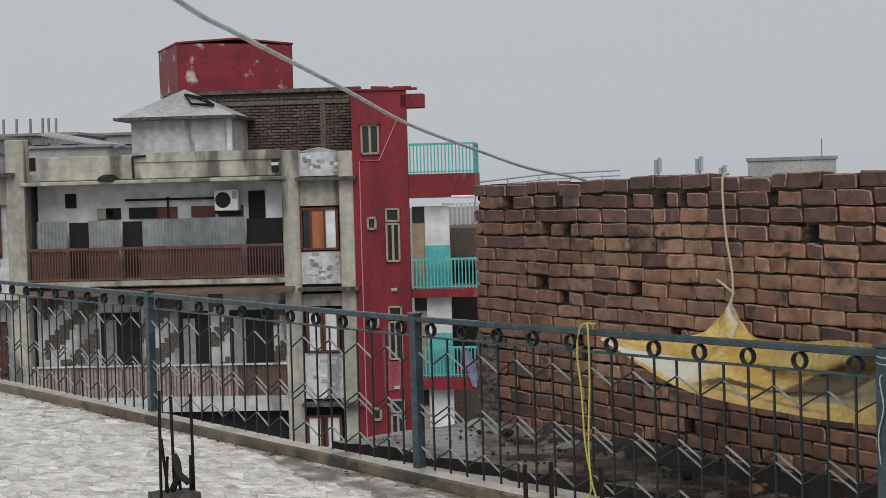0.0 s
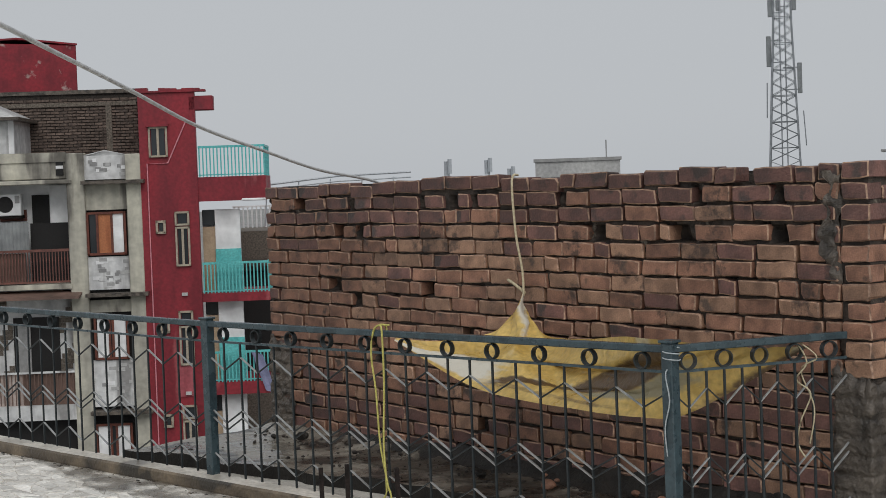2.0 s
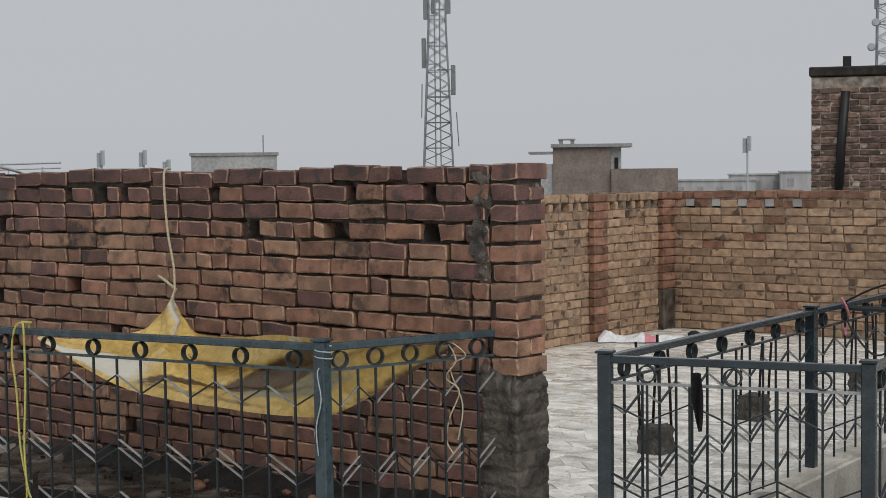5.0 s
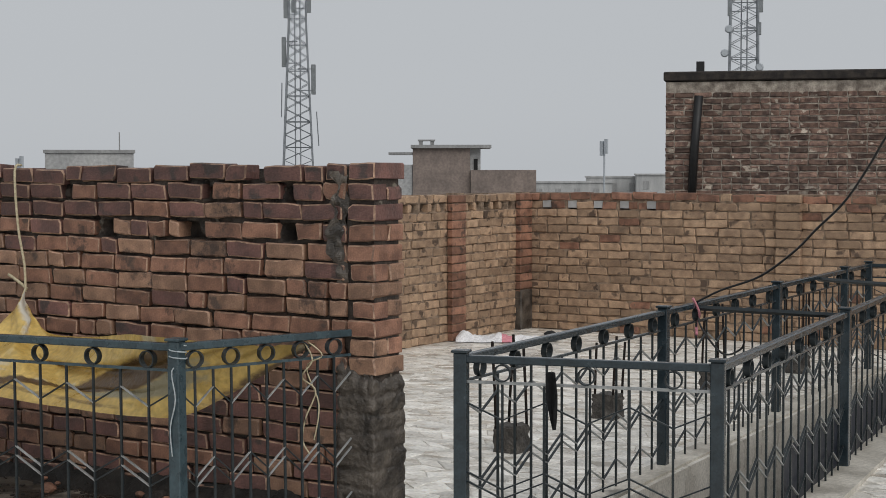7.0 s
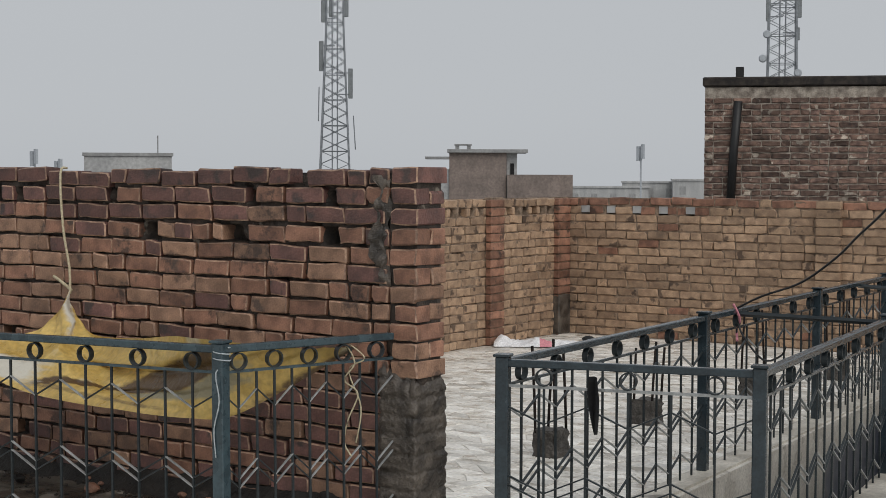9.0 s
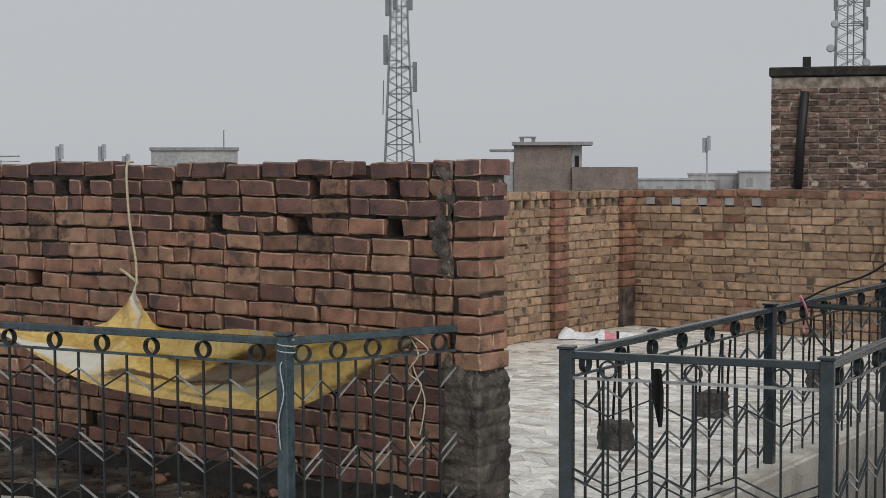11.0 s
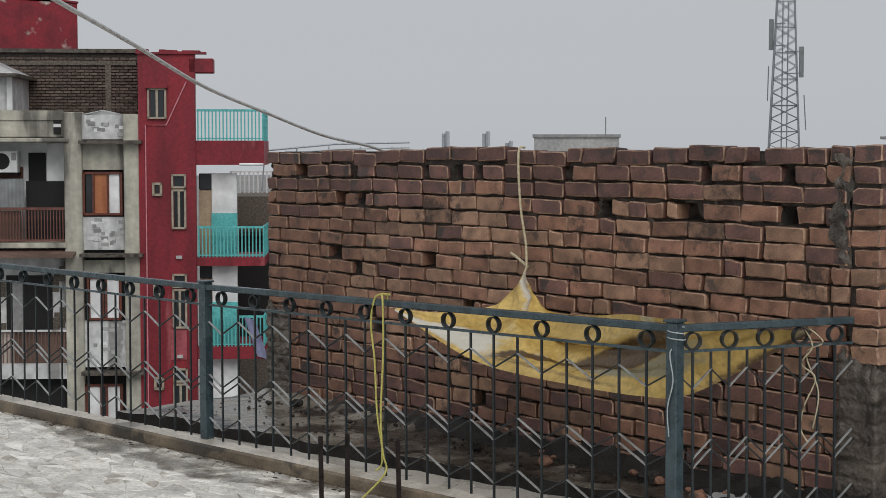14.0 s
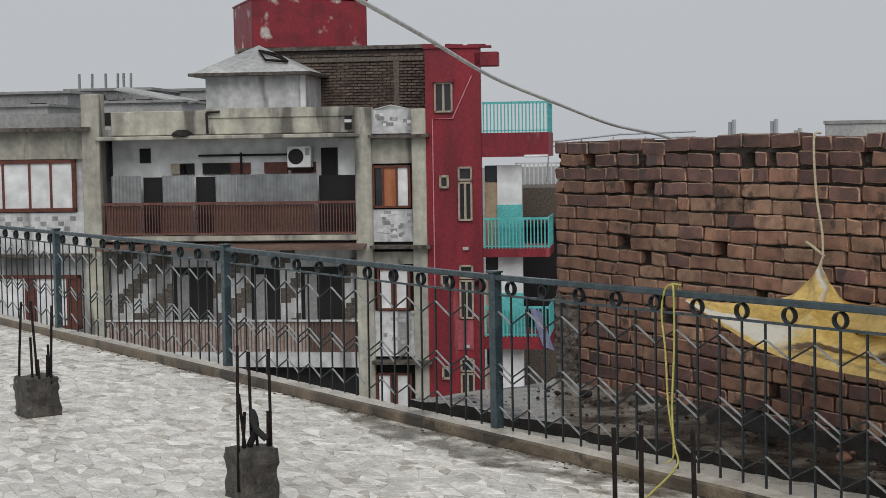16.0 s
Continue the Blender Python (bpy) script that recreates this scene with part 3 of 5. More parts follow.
paving(-8.3, -3.4, 5.95, 14.35, 0.17, 0.13, lambda x, y: y > 6.0 and (x < shaft_near(y) - 0.08 or y > 13.05), 4)
paving(-4.3, 7.7, 5.45, 14.35, 0.17, 0.13, lambda x, y: (x > shaft_off(y) + 0.19 and y > 5.5) or (y > 13.05 and x > -3.3), 5)
paving(-4.2, -2.0, 3.0, 6.0, 0.17, 0.13, lambda x, y: x < shaft_near(y) - 0.13 or y < 5.45 and x < -2.1, 6)
paving(-2.1, 7.8, 3.0, 5.5, 0.19, 0.14, lambda x, y: True, 16)
paving(-16.5, 7.8, -5.8, 1.2, 0.2, 0.15, lambda x, y: True, 17)
paving(-4.2, 7.8, 1.2, 3.0, 0.2, 0.15, lambda x, y: True, 18)
paving(-21.8, -16.5, -5.8, 3.4, 0.2, 0.15, lambda x, y: y < rail_y(x) - 0.2, 19)

# kerb under the long railing
kerb = thing("kerb", "wet stained concrete kerb under the railing", "kerb", kind="structure")
ang = math.atan(RS)
K0 = Matrix.Translation((-4.51, 4.86, 0)) @ Matrix.Rotation(ang, 4, "Z")
bm = bmesh.new()
xs = np.linspace(-14, 0.12, 57)
prof = [(-0.12, -0.02), (-0.116, 0.058), (-0.104, 0.07), (0.012, 0.074), (0.026, 0.062), (0.03, -0.3)]
rings = []
for x in xs:
    rings.append([bm.verts.new((x, y + noise.noise((x * 2, y * 9, 1)) * 0.006, z + noise.noise((x * 3, z * 9, 7)) * 0.004)) for y, z in prof])
for a, b in zip(rings, rings[1:]):
    for k in range(len(prof) - 1):
        f = bm.faces.new((a[k], a[k + 1], b[k + 1], b[k]))
        # top face is paler: its wet sheen is put into the colour
        f.material_index = 1 if k == 2 else 0
bm.faces.new(rings[0])
bm.faces.new(rings[-1])
part("kerb_body", bm, [M["kerb"], M["kerb_pale"]], kerb, m=K0)


def strip(name, line, y0, y1, off0, off1, z0, z1, mat, parent=None):
    """A straight run of kerb or lining beside the shaft, along line(y)."""
    bm = bmesh.new()
    prism(bm, [(line(y0) + off0, y0), (line(y0) + off1, y0), (line(y1) + off1, y1), (line(y1) + off0, y1)], z0, z1)
    return part(name, bm, M[mat], parent)


for line, o0, o1, zk in ((shaft_near, -0.06, 0.1, 0.014), (shaft_off, -0.12, 0.17, 0.03)):
    kb = strip("kerb", line, 5.4, 13.05, o0, o1, -0.03, zk, "kerb_pale")
    tagged(kb, "wet pale concrete kerb along the light shaft", "kerb", kind="structure")
strip("shaft_lining", shaft_near, 5.86, 12.59, 0.085, 0.105, -2.0, -0.03, "white", floor)
strip("shaft_lining", shaft_off, 6.1, 12.59, -0.14, -0.12, -2.0, -0.03, "kerb_pale", floor)
part("shaft_cover", boxes((-3.9, -2.75, 6.4, 12.5, -0.62, -0.58)), M["blue_steel"], floor)

# slab between railing and brick wall
bm = bmesh.new()
nx, ny = 70, 14
vv = []
for i in range(nx + 1):
    row = []
    for j in range(ny + 1):
        x = -8.95 + i * 4.85 / nx
        y0 = 4.97 + 0.2 * (x + 6.96) + 0.05 * noise.noise((x * 5, 0, 0)) + 0.03 * noise.noise((x * 17, 0, 0))
        y = y0 + (5.73 - y0) * j / ny
        row.append(bm.verts.new((x, y, 0.07 + noise.noise((x * 2.3, y * 2.3, 0)) * 0.02 + noise.noise((x * 9, y * 9, 4)) * 0.014 + max(0, j - 11) * 0.014)))
    vv.append(row)
for i in range(nx):
    for j in range(ny):
        bm.faces.new((vv[i][j], vv[i + 1][j], vv[i + 1][j + 1], vv[i][j + 1]))
low = [bm.verts.new((v[0].co.x, v[0].co.y, -0.3)) for v in vv]
for i in range(nx):
    # front faces take the same near-black as the gap
    bm.faces.new((vv[i][0], vv[i + 1][0], low[i + 1], low[i])).material_index = 1
lowl = [bm.verts.new((v.co.x, v.co.y, -0.3)) for v in vv[0]]
for j in range(ny):
    bm.faces.new((vv[0][j], vv[0][j + 1], lowl[j + 1], lowl[j]))
# dark film on the right part: soil, plus missing sky sheen painted in
soil = bmesh.new()
sv = [[soil.verts.new((v.co.x, v.co.y + 0.004, v.co.z + 0.005)) for k, v in enumerate(row) if k >= max(0, 9 - (i - 18) * 0.6 + 3 * noise.noise((i * 0.3, 0, 0))) or i > 36] for i, row in enumerate(vv) if i >= 18]
for a, b in zip(sv, sv[1:]):
    for k in range(1, min(len(a), len(b))):
        soil.faces.new((a[-k - 1], b[-k - 1], b[-k], a[-k]))
slab = part("ledge_slab", bm, [M["slab"], M["gutter"]])
so = part("soil_film", soil, M["soil_film"])
tagged(so, "dark wet soil and painted-in lack of sheen over the ledge", "soil", kind="stuff")
tagged(slab, "wet dirty cement ledge strewn with grit", "ledge", kind="structure")
# near-black strip: the deep gap's shade is put into its colour
gutter = part("gutter", boxes((-9.05, -4.1, 4.2, 5.6, -0.02, -0.003)), M["gutter"])
tagged(gutter, "shallow strip painted dark as the gap beside the ledge", "gutter", kind="structure")
r = random.Random(21)
grit = bmesh.new()
for k in range(420):
    x = r.uniform(-8.8, -4.3)
    y = 5.06 + 0.2 * (x + 6.96)
    y += (5.67 - y) * r.random() ** 0.6
    q = 0.004 + 0.010 * r.random() ** 3
    out = bmesh.ops.create_icosphere(grit, subdivisions=1, radius=q)
    for v in out["verts"]:
        v.co = Vector((x, y, 0.08)) + Vector((v.co.x * r.uniform(0.8, 1.6), v.co.y * r.uniform(0.8, 1.5), v.co.z * 0.7)) * r.uniform(0.8, 1.2)
grit_ob = part("rubble_grit", grit, M["mortar"])
tagged(grit_ob, "small dark rubble and grit on the ledge", "rubble", kind="stuff")

bm = bmesh.new()
cols = []
for i in range(161):
    x = -8.6 + 4.5 * i / 160
    tall_ = 0.05 + 0.1 * i / 160 + 0.05 * noise.noise((x * 2.1, 0, 6)) + 0.03 * noise.noise((x * 9, 0, 6))
    wide_ = 0.1 + 0.14 * i / 160 + 0.06 * noise.noise((x * 3, 4, 0))
    col = []
    for k in range(13):
        q = k / 12
        lump = 0.018 * noise.noise((x * 16, q * 5, 2)) + 0.012 * noise.noise((x * 40, q * 14, 5))
        col.append(bm.verts.new((x, 5.7 - wide_ * q, 0.06 + max(0.0, tall_) * (1 - q) ** 1.4 + lump * (1 - 0.6 * q))))
    cols.append(col)
for a, b in zip(cols, cols[1:]):
    for k in range(12):
        bm.faces.new((a[k], b[k], b[k + 1], a[k + 1]))
dirt = part("dirt_bank", bm, M["gutter"], smooth=True)
tagged(dirt, "dark wet dirt and mortar droppings banked against the wall's foot", "dirt", kind="stuff")
r = random.Random(44)
for k in range(26):
    x = r.uniform(-6.2, -4.35) if k < 18 else r.uniform(-8.6, -6.2)
    bm = bmesh.new()
    bmesh.ops.create_icosphere(bm, subdivisions=2, radius=0.016 + 0.03 * r.random() ** 2)
    for v in bm.verts:
        v.co *= 1 + 0.45 * noise.noise(v.co * 34 + Vector((k, 0, 0)))
        v.co.z *= 0.7
    chip = part("brick_chip", bm, M[r.choice(("brick", "mortar", "gutter", "mortar_lump"))], m=Matrix.Translation((x, 5.64 - 0.32 * r.random(), 0.1)) @ Matrix.Rotation(r.random() * 6, 4, "Z"))
    tagged(chip, "broken brick chip lying on the dirty ledge", "rubble", "chips on the ledge")

# ---- brick walls of the terrace ----
WALL_HOLES = [(-8.11, 1.39), (-7.88, 1.39), (-8.19, 1.05), (-7.93, 0.98), (-7.22, 1.06), (-5.77, 1.39), (-5.22, 1.39), (-4.6, 1.42), (-7.73, 0.62),
              (-6.85, 0.8), (-6.75, 0.3), (-4.78, 1.63), (-8.55, 1.55), (-6.95, 1.55), (-7.8, 0.7)]
wall = thing("wall_brick", "rough red brick wall with open putlog holes and dark stains", "wall", Matrix.Translation((0, 5.69, 0)), kind="structure")
# low bricks at the right end: wet, with the sheet's shade painted in
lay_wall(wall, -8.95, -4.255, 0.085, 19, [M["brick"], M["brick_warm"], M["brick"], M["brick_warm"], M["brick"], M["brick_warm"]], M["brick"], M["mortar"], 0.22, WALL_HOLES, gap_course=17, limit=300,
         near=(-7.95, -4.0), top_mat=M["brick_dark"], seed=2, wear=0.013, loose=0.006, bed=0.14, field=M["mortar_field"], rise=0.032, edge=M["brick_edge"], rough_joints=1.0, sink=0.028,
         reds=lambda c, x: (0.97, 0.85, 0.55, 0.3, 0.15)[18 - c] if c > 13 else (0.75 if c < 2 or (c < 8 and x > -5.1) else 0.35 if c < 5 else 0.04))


# end pier: bricks turned so that they show on the open end
pier = thing("brick_pier", "brick end pier with cement smeared over its foot", "pier", Matrix.Translation((-4.215, 5.685, 0)), kind="structure")
r = random.Random(11)
PIER = 0.122
for c in range(19):
    z = 0.085 + (c + 0.5) * COURSE
    if c < 8:
        continue
    wide = PIER + 0.026 - (0.03 * r.random() if c % 2 else 0)
    z += 0.008 * max(0, c - 14)
    for y, deep_ in ((0.0, 0.105), (0.118, 0.108)) if c % 2 else ((0.0, 0.226),):
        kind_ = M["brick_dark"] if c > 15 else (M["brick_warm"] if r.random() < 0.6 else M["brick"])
        me = brick_mesh("brick", wide, kind_, 900 + c * 3 + int(y * 100), depth=deep_, wear=0.012, edge=M["brick_edge"])
        share("brick", me, pier, Matrix.Translation((PIER - wide / 2 + (r.random() - 0.5) * 0.012, y + (r.random() - 0.5) * 0.008, z)) @ Matrix.Rotation((r.random() - 0.5) * 0.05, 4, "Z"))
part("mortar_bed", boxes((-0.04, PIER - 0.012, 0.022, 0.21, 0.08, 1.7)), M["mortar_field"], pier)
bm = bmesh.new()
cols = []
for i in range(57):
    s = i / 56
    # round the pier: from the front over the corner to the open end
    px, py = (-0.10 + 0.23 * s / 0.58, -0.02) if s < 0.58 else (0.13, -0.02 + 0.25 * (s - 0.58) / 0.42)
    hgt = 0.8 + 0.06 * noise.noise((i * 0.16, 3, 1)) + 0.3 * max(0, 0.3 - s)
    col = []
    for k in range(111):
        z = -0.02 + hgt * k / 110
        lap = abs((z - 0.085) / COURSE % 1 - 0.5) * 2
        ci = math.floor((z - 0.085) / COURSE)
        d = 0.006 * noise.noise((px * 7, py * 7, ci * 7.3)) + 0.008 * noise.noise((px * 30, py * 30, z * 34)) + 0.005 * noise.noise((px * 90, py * 90, z * 90))
        d -= 0.008 * max(0, min(1, (lap - 0.62 + 0.25 * noise.noise((px * 18, py * 18, z * 4))) / 0.2))
        d -= 0.04 * max(0, (k - 98) / 12) ** 2 + (0.03 * (1 - s / 0.1) if s < 0.1 else 0)
        col.append(bm.verts.new((px + (d if s >= 0.5 else 0), py - (d if s < 0.62 else 0), z)))
    cols.append(col)
for a, b in zip(cols, cols[1:]):
    for k in range(110):
        bm.faces.new((a[k], b[k], b[k + 1], a[k + 1]))
part("cement_coat", bm, M["cement"], pier, "dark wet cement smeared over the foot", smooth=True)

side = thing("wall_side", "tan brick parapet wall with a projecting pier", "wall", Matrix.Translation((-8.34, 5.9, 0)) @ Matrix.Rotation(math.pi / 2, 4, "Z"), kind="structure")
lay_wall(side, 4.6, 8.5, 0.0, 17, [M["brick_tan"]], M["brick_tan_joined"], M["mortar_tan"], 0.22, [(4.7 + 0.165 * k, 1.32) for k in range(23)], limit=300, near=(5.8, 8.6), seed=7, wear=0.013, field=M["mortar_tan"], bed=0.14)
far = thing("wall_far", "tan brick parapet wall with open gaps along its top", "wall", Matrix.Translation((0, 14.38, 0)), kind="structure")
FAR_HOLES = [(-8.108 + 0.303 * k, 1.32) for k in range(5)]
lay_wall(far, -8.34, 1.5, 0.0, 17, [M["brick_tan"]], M["brick_tan_joined"], M["mortar_tan"], 0.22, FAR_HOLES, through=True, limit=300, near=(-8.4, -4.6), seed=9, wear=0.013, top_mat=M["brick"], reds=lambda c, x: {16: 0.8, 15: 0.35}.get(c, 0.05), field=M["mortar_tan"])

# pale blocks added in the gaps, standing in for the brightness seen through
for hx, hz in FAR_HOLES:
    part("gap_filling", boxes((hx - 0.05, hx + 0.05, 0.012, 0.2, hz - 0.03, hz + 0.045)), M["far_wall"], far, "pale block standing in for light through the gap")

# ---- railings ----
posts = [(-17.6, rail_y(-17.6)), (-14.33, rail_y(-14.33)), (-11.01, rail_y(-11.01)), (-7.72, rail_y(-7.72)), (-4.51, rail_y(-4.51))]
# the kerb and its posts have settled by a few centimetres
DROPS = (0.015, 0.016, 0.018, 0.03, 0.008)
for k in range(4):
    railing(posts[k], posts[k + 1], last_post=k == 3, drop=DROPS[k:k + 2])
railing(posts[4], (-4.2, 5.66), first_post=False, last_post=False, pitch=0.088, flat=1, drop=(0.008, 0.0))
G_TOP, G_FOOT = 0.9, 0.012
railing((-3.62, 5.67), (-2.56, 5.96), paint="rail_navy", band="rail_dark", pitch=0.18, top=G_TOP, foot=G_FOOT, group="shaft railings", label="dark painted metal railing closing the shaft", thin_glint=True)
near_posts = [(shaft_near(y), y) for y in (5.67, 8.09, 10.27, 12.09, 12.88)]
off_posts = [(shaft_off(y), y) for y in (5.96, 8.54, 10.9, 13.0)]
for line in (near_posts, off_posts):
    for a, b in zip(line, line[1:]):
        railing(a, b, paint="rail_navy", pitch=0.165, rod=0.005, deep=0.0055, first_post=False, top=G_TOP, foot=G_FOOT, group="shaft railings")
railing(near_posts[-1], off_posts[-1], paint="rail_navy", band="rail_dark", first_post=False, last_post=False, top=G_TOP, foot=G_FOOT, group="shaft railings")

# piers and smears on the parapets
for nm, spec in (("brick_pier", (-8.36, -8.27, 12.8, 13.05, 0, 1.46)), ("corner_pier", (-8.36, -8.28, 14.14, 14.37, 0, 1.45)), ("brick_pier", (-5.54, -5.3, 14.31, 14.4, 0.0, 1.45))):
    p = thing(nm, "brick pier of the parapet wall" if nm == "brick_pier" else "cement-faced corner pier of the parapet", "pier", kind="structure")
    x0, x1, y0, y1, z0, z1 = spec
    if nm == "corner_pier":
        part("pier_foot", boxes((x0, x1 + 0.01, y0 - 0.01, y1, 0, 0.42), bevel=0.01), M["cement"], p)
    part("mortar_bed", boxes((x0, x1 - 0.015, y0 + 0.02, y1 - 0.02, z0, z1)) if x1 - x0 < 0.12 else boxes((x0 + 0.012, x1 - 0.012, y0 + 0.015, y1, z0, z1)), M["mortar_tan"], p)
    for c in range(17):
        me = brick_mesh("brick", 0.246, M["brick"] if x1 - x0 < 0.12 else M["brick_tan"], 1400 + c, depth=0.06)
        z = (c + 0.5) * COURSE
        if x1 - x0 < 0.12:
            share("brick", me, p, Matrix.Translation((x1, (y0 + y1) / 2, z)) @ Matrix.Rotation(math.pi / 2, 4, "Z"))
        else:
            share("brick", me, p, Matrix.Translation(((x0 + x1) / 2, y0, z)))
bm = bmesh.new()
cols = []
for i in range(13):
    col = []
    for k in range(61):
        z = 1.16 + 0.53 * k / 60
        u = i / 12
        x = -4.35 + 0.1 * u + 0.06 * noise.noise((u * 2, z * 12, 2))
        edge = min(1, 4 * u, 4 * (1 - u)) * min(1, k / 8)
        col.append(bm.verts.new((x, 5.70 - 0.022 * edge + 0.05 * max(0, noise.noise((u * 2.2, z * 8, 8)) + 0.02) - 0.014 * noise.noise((x * 30, z * 25, 5)) + 0.012 * abs((z - 0.085) / COURSE % 1 - 0.5), z)))
    cols.append(col)
for a, b in zip(cols, cols[1:]):
    for k in range(60):
        bm.faces.new((a[k], b[k], b[k + 1], a[k + 1]))
part("cement_smear", bm, M["cement"], wall, "grey cement smeared over the joint", m=Matrix.Translation((0, -5.69, 0)))
bm = bmesh.new()
cols = []
for i in range(25):
    col = []
    for k in range(73):
        u = i / 24
        z, x = 0.04 + (0.64 + 0.05 * noise.noise((u * 4, 1, 0))) * k / 72, -8.955 + (0.27 + 0.03 * noise.noise((k * 0.2, 5, 0))) * u
        lap = abs((z - 0.085) / COURSE % 1 - 0.5) * 2
        col.append(bm.verts.new((x, 5.676 - 0.02 * noise.noise((x * 22, z * 22, 8)) - 0.008 * noise.noise((x * 60, z * 60, 8)) + 0.02 * max(0, lap - 0.5) + 0.03 * max(0, u - 0.85) + 0.03 * max(0, k / 72 - 0.93), z)))
    cols.append(col)
for a, b in zip(cols, cols[1:]):
    for k in range(72):
        bm.faces.new((a[k], b[k], b[k + 1], a[k + 1]))
part("cement_coat", bm, M["cement"], wall, "dark cement coat on the wall's foot", m=Matrix.Translation((0, -5.69, 0)))

# taller brick building behind the far parapet
tall = thing("brick_building", "old brown brick building with a dark cement coping", "building", Matrix.Translation((-8.57, 18.3, 0)) @ Matrix.Rotation(radians(21.4), 4, "Z"))
TW, TS = 7.0, 1.0
tv, tf, r = [], [], random.Random(31)
for c in range(36):
    x = -0.12 * (c % 2)
    while x < TW:
        ln = 0.226 if r.random() > 0.25 else 0.11
        a, b = max(x, 0), min(x + ln, TW)
        x += ln + 0.012
        if b - a < 0.04:
            continue
        o = len(tv)
        tv += [(vx + (a + b) / 2, vy - r.random() * 0.014, vz + -0.1 + c * 0.078) for vx, vy, vz in brick_verts(b - a, 0.062, 0.1, r, 0.012)]
        tf += [tuple(o + k for k in f) for f in BRICK_FACES]
me = bpy.data.meshes.new("brickwork")
me.from_pydata(tv, [], tf)
me.materials.append(M["brick_old"])
ob = new("brickwork", me)
ob.parent = tall
tagged(ob, kind="stuff")
part("wall_core", boxes((0, TW, 0.004, 5, -13, 2.8)), M["mortar_lime"], tall)
part("coping", boxes((-0.03, TW, -0.035, 0.3, 2.81, 2.93), bevel=0.015), M["mortar"], tall, "dark wet cement coping")
bm = bmesh.new()
tube(bm, [(0.33, -0.05, 1.2), (0.37, -0.05, 2.0), (0.42, -0.05, 2.62)], 0.055, 8)
part("drain_pipe", bm, M["black"], tall, "black drain pipe", smooth=True)
part("pipe_stub", boxes((0.38, 0.48, 0.05, 0.15, 2.9, 3.06)), M["black"], tall)

# ---- neighbouring buildings, in a frame of their own: x along the street front, y away from it ----
STREET = Matrix.Rotation(radians(54.1), 4, "Z") @ Matrix.Translation((0, 41.2, 0))


def block(name, specs, mat, parent, label="", bevel=0.0, deep=0.0):
    """Boxes in the street frame, given as they show on the front's plane and set back by deep."""
    s = 1 + deep / 41.2
    out = [(a * s, b * s, c + deep, d + deep, 1.7 + (e - 1.7) * s if e > -12 else e, 1.7 + (f - 1.7) * s) for a, b, c, d, e, f in specs]
    return part(name, boxes(*out, bevel=bevel), M[mat], parent, label)


def window(parent, u0, u1, z0, z1, panes, frame="wood", y=0.0, label="", bar=0.06):
    """A window: a frame of four sides and mullions, and one sheet for each pane (its material and its share of the width)."""
    w = part("window", boxes((u0, u1, y - 0.06, y + 0.04, z0, z0 + bar), (u0, u1, y - 0.06, y + 0.04, z1 - bar, z1), (u0, u0 + bar, y - 0.06, y + 0.04, z0, z1), (u1 - bar, u1, y - 0.06, y + 0.04, z0, z1)), M[frame], parent, label)
    x, total = u0 + bar, sum(p[1] for p in panes)
    for k, (mat, share_) in enumerate(panes):
        x2 = x + (u1 - u0 - 2 * bar) * share_ / total
        part("pane", boxes((x + 0.02, x2 - 0.02, y - 0.01, y + 0.02, z0 + bar, z1 - bar)), M[mat], w)
        if k:
            part("mullion", boxes((x - 0.03, x + 0.03, y - 0.05, y + 0.03, z0 + bar, z1 - bar)), M[frame], w)
        x = x2
    return w


greyb = thing("apartment_block", "weathered grey concrete building with deep balconies and red-brown railing", "building", STREET)
block("wall", [(-14.7, -7.4, 0.9, 8, -13, 2.0)], "white", greyb, "white painted back wall of the balcony")
block("wall", [(-26, -15.0, 0.15, 8, -13, 2.3), (-7.3, -5.9, 0.12, 8, -13, 2.0)], "pale_wall", greyb)
block("roof", [(-26, -5.75, 0.2, 9, 2.0, 2.12)], "concrete", greyb)
for u0, u1, zt in ((-15.22, -14.72, 3.25), (-7.64, -7.18, 2.76), (-6.1, -5.71, 2.7)):
    block("column", [(u0, u1, -0.12, 0.4, -13, zt)], "grey_wall", greyb, bevel=0.02)
block("parapet", [(-14.45, -7.64, 0.1, 0.3, 2.1, 2.76)], "grey_wall", greyb, bevel=0.02)
block("parapet_step", [(-11.8, -7.66, 0.06, 0.12, 2.55, 2.8)], "grey_wall", greyb)
block("ledge", [(-14.8, -7.5, -0.2, 0.9, 1.97, 2.08)], "grey_wall", greyb, bevel=0.02)
for z0, z1 in ((1.3, 1.75),):
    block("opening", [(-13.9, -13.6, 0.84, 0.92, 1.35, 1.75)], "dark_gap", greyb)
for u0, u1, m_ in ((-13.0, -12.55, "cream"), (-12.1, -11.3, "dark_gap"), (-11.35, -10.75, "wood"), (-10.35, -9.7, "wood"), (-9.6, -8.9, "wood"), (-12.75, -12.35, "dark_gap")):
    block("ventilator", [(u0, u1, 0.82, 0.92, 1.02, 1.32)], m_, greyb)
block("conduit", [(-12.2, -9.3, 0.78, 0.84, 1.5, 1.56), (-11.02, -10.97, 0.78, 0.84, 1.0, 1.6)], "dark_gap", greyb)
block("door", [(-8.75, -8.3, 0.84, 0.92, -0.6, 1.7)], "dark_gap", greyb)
block("pilaster", [(-8.25, -7.75, 0.75, 0.9, 0.6, 1.95)], "white", greyb)
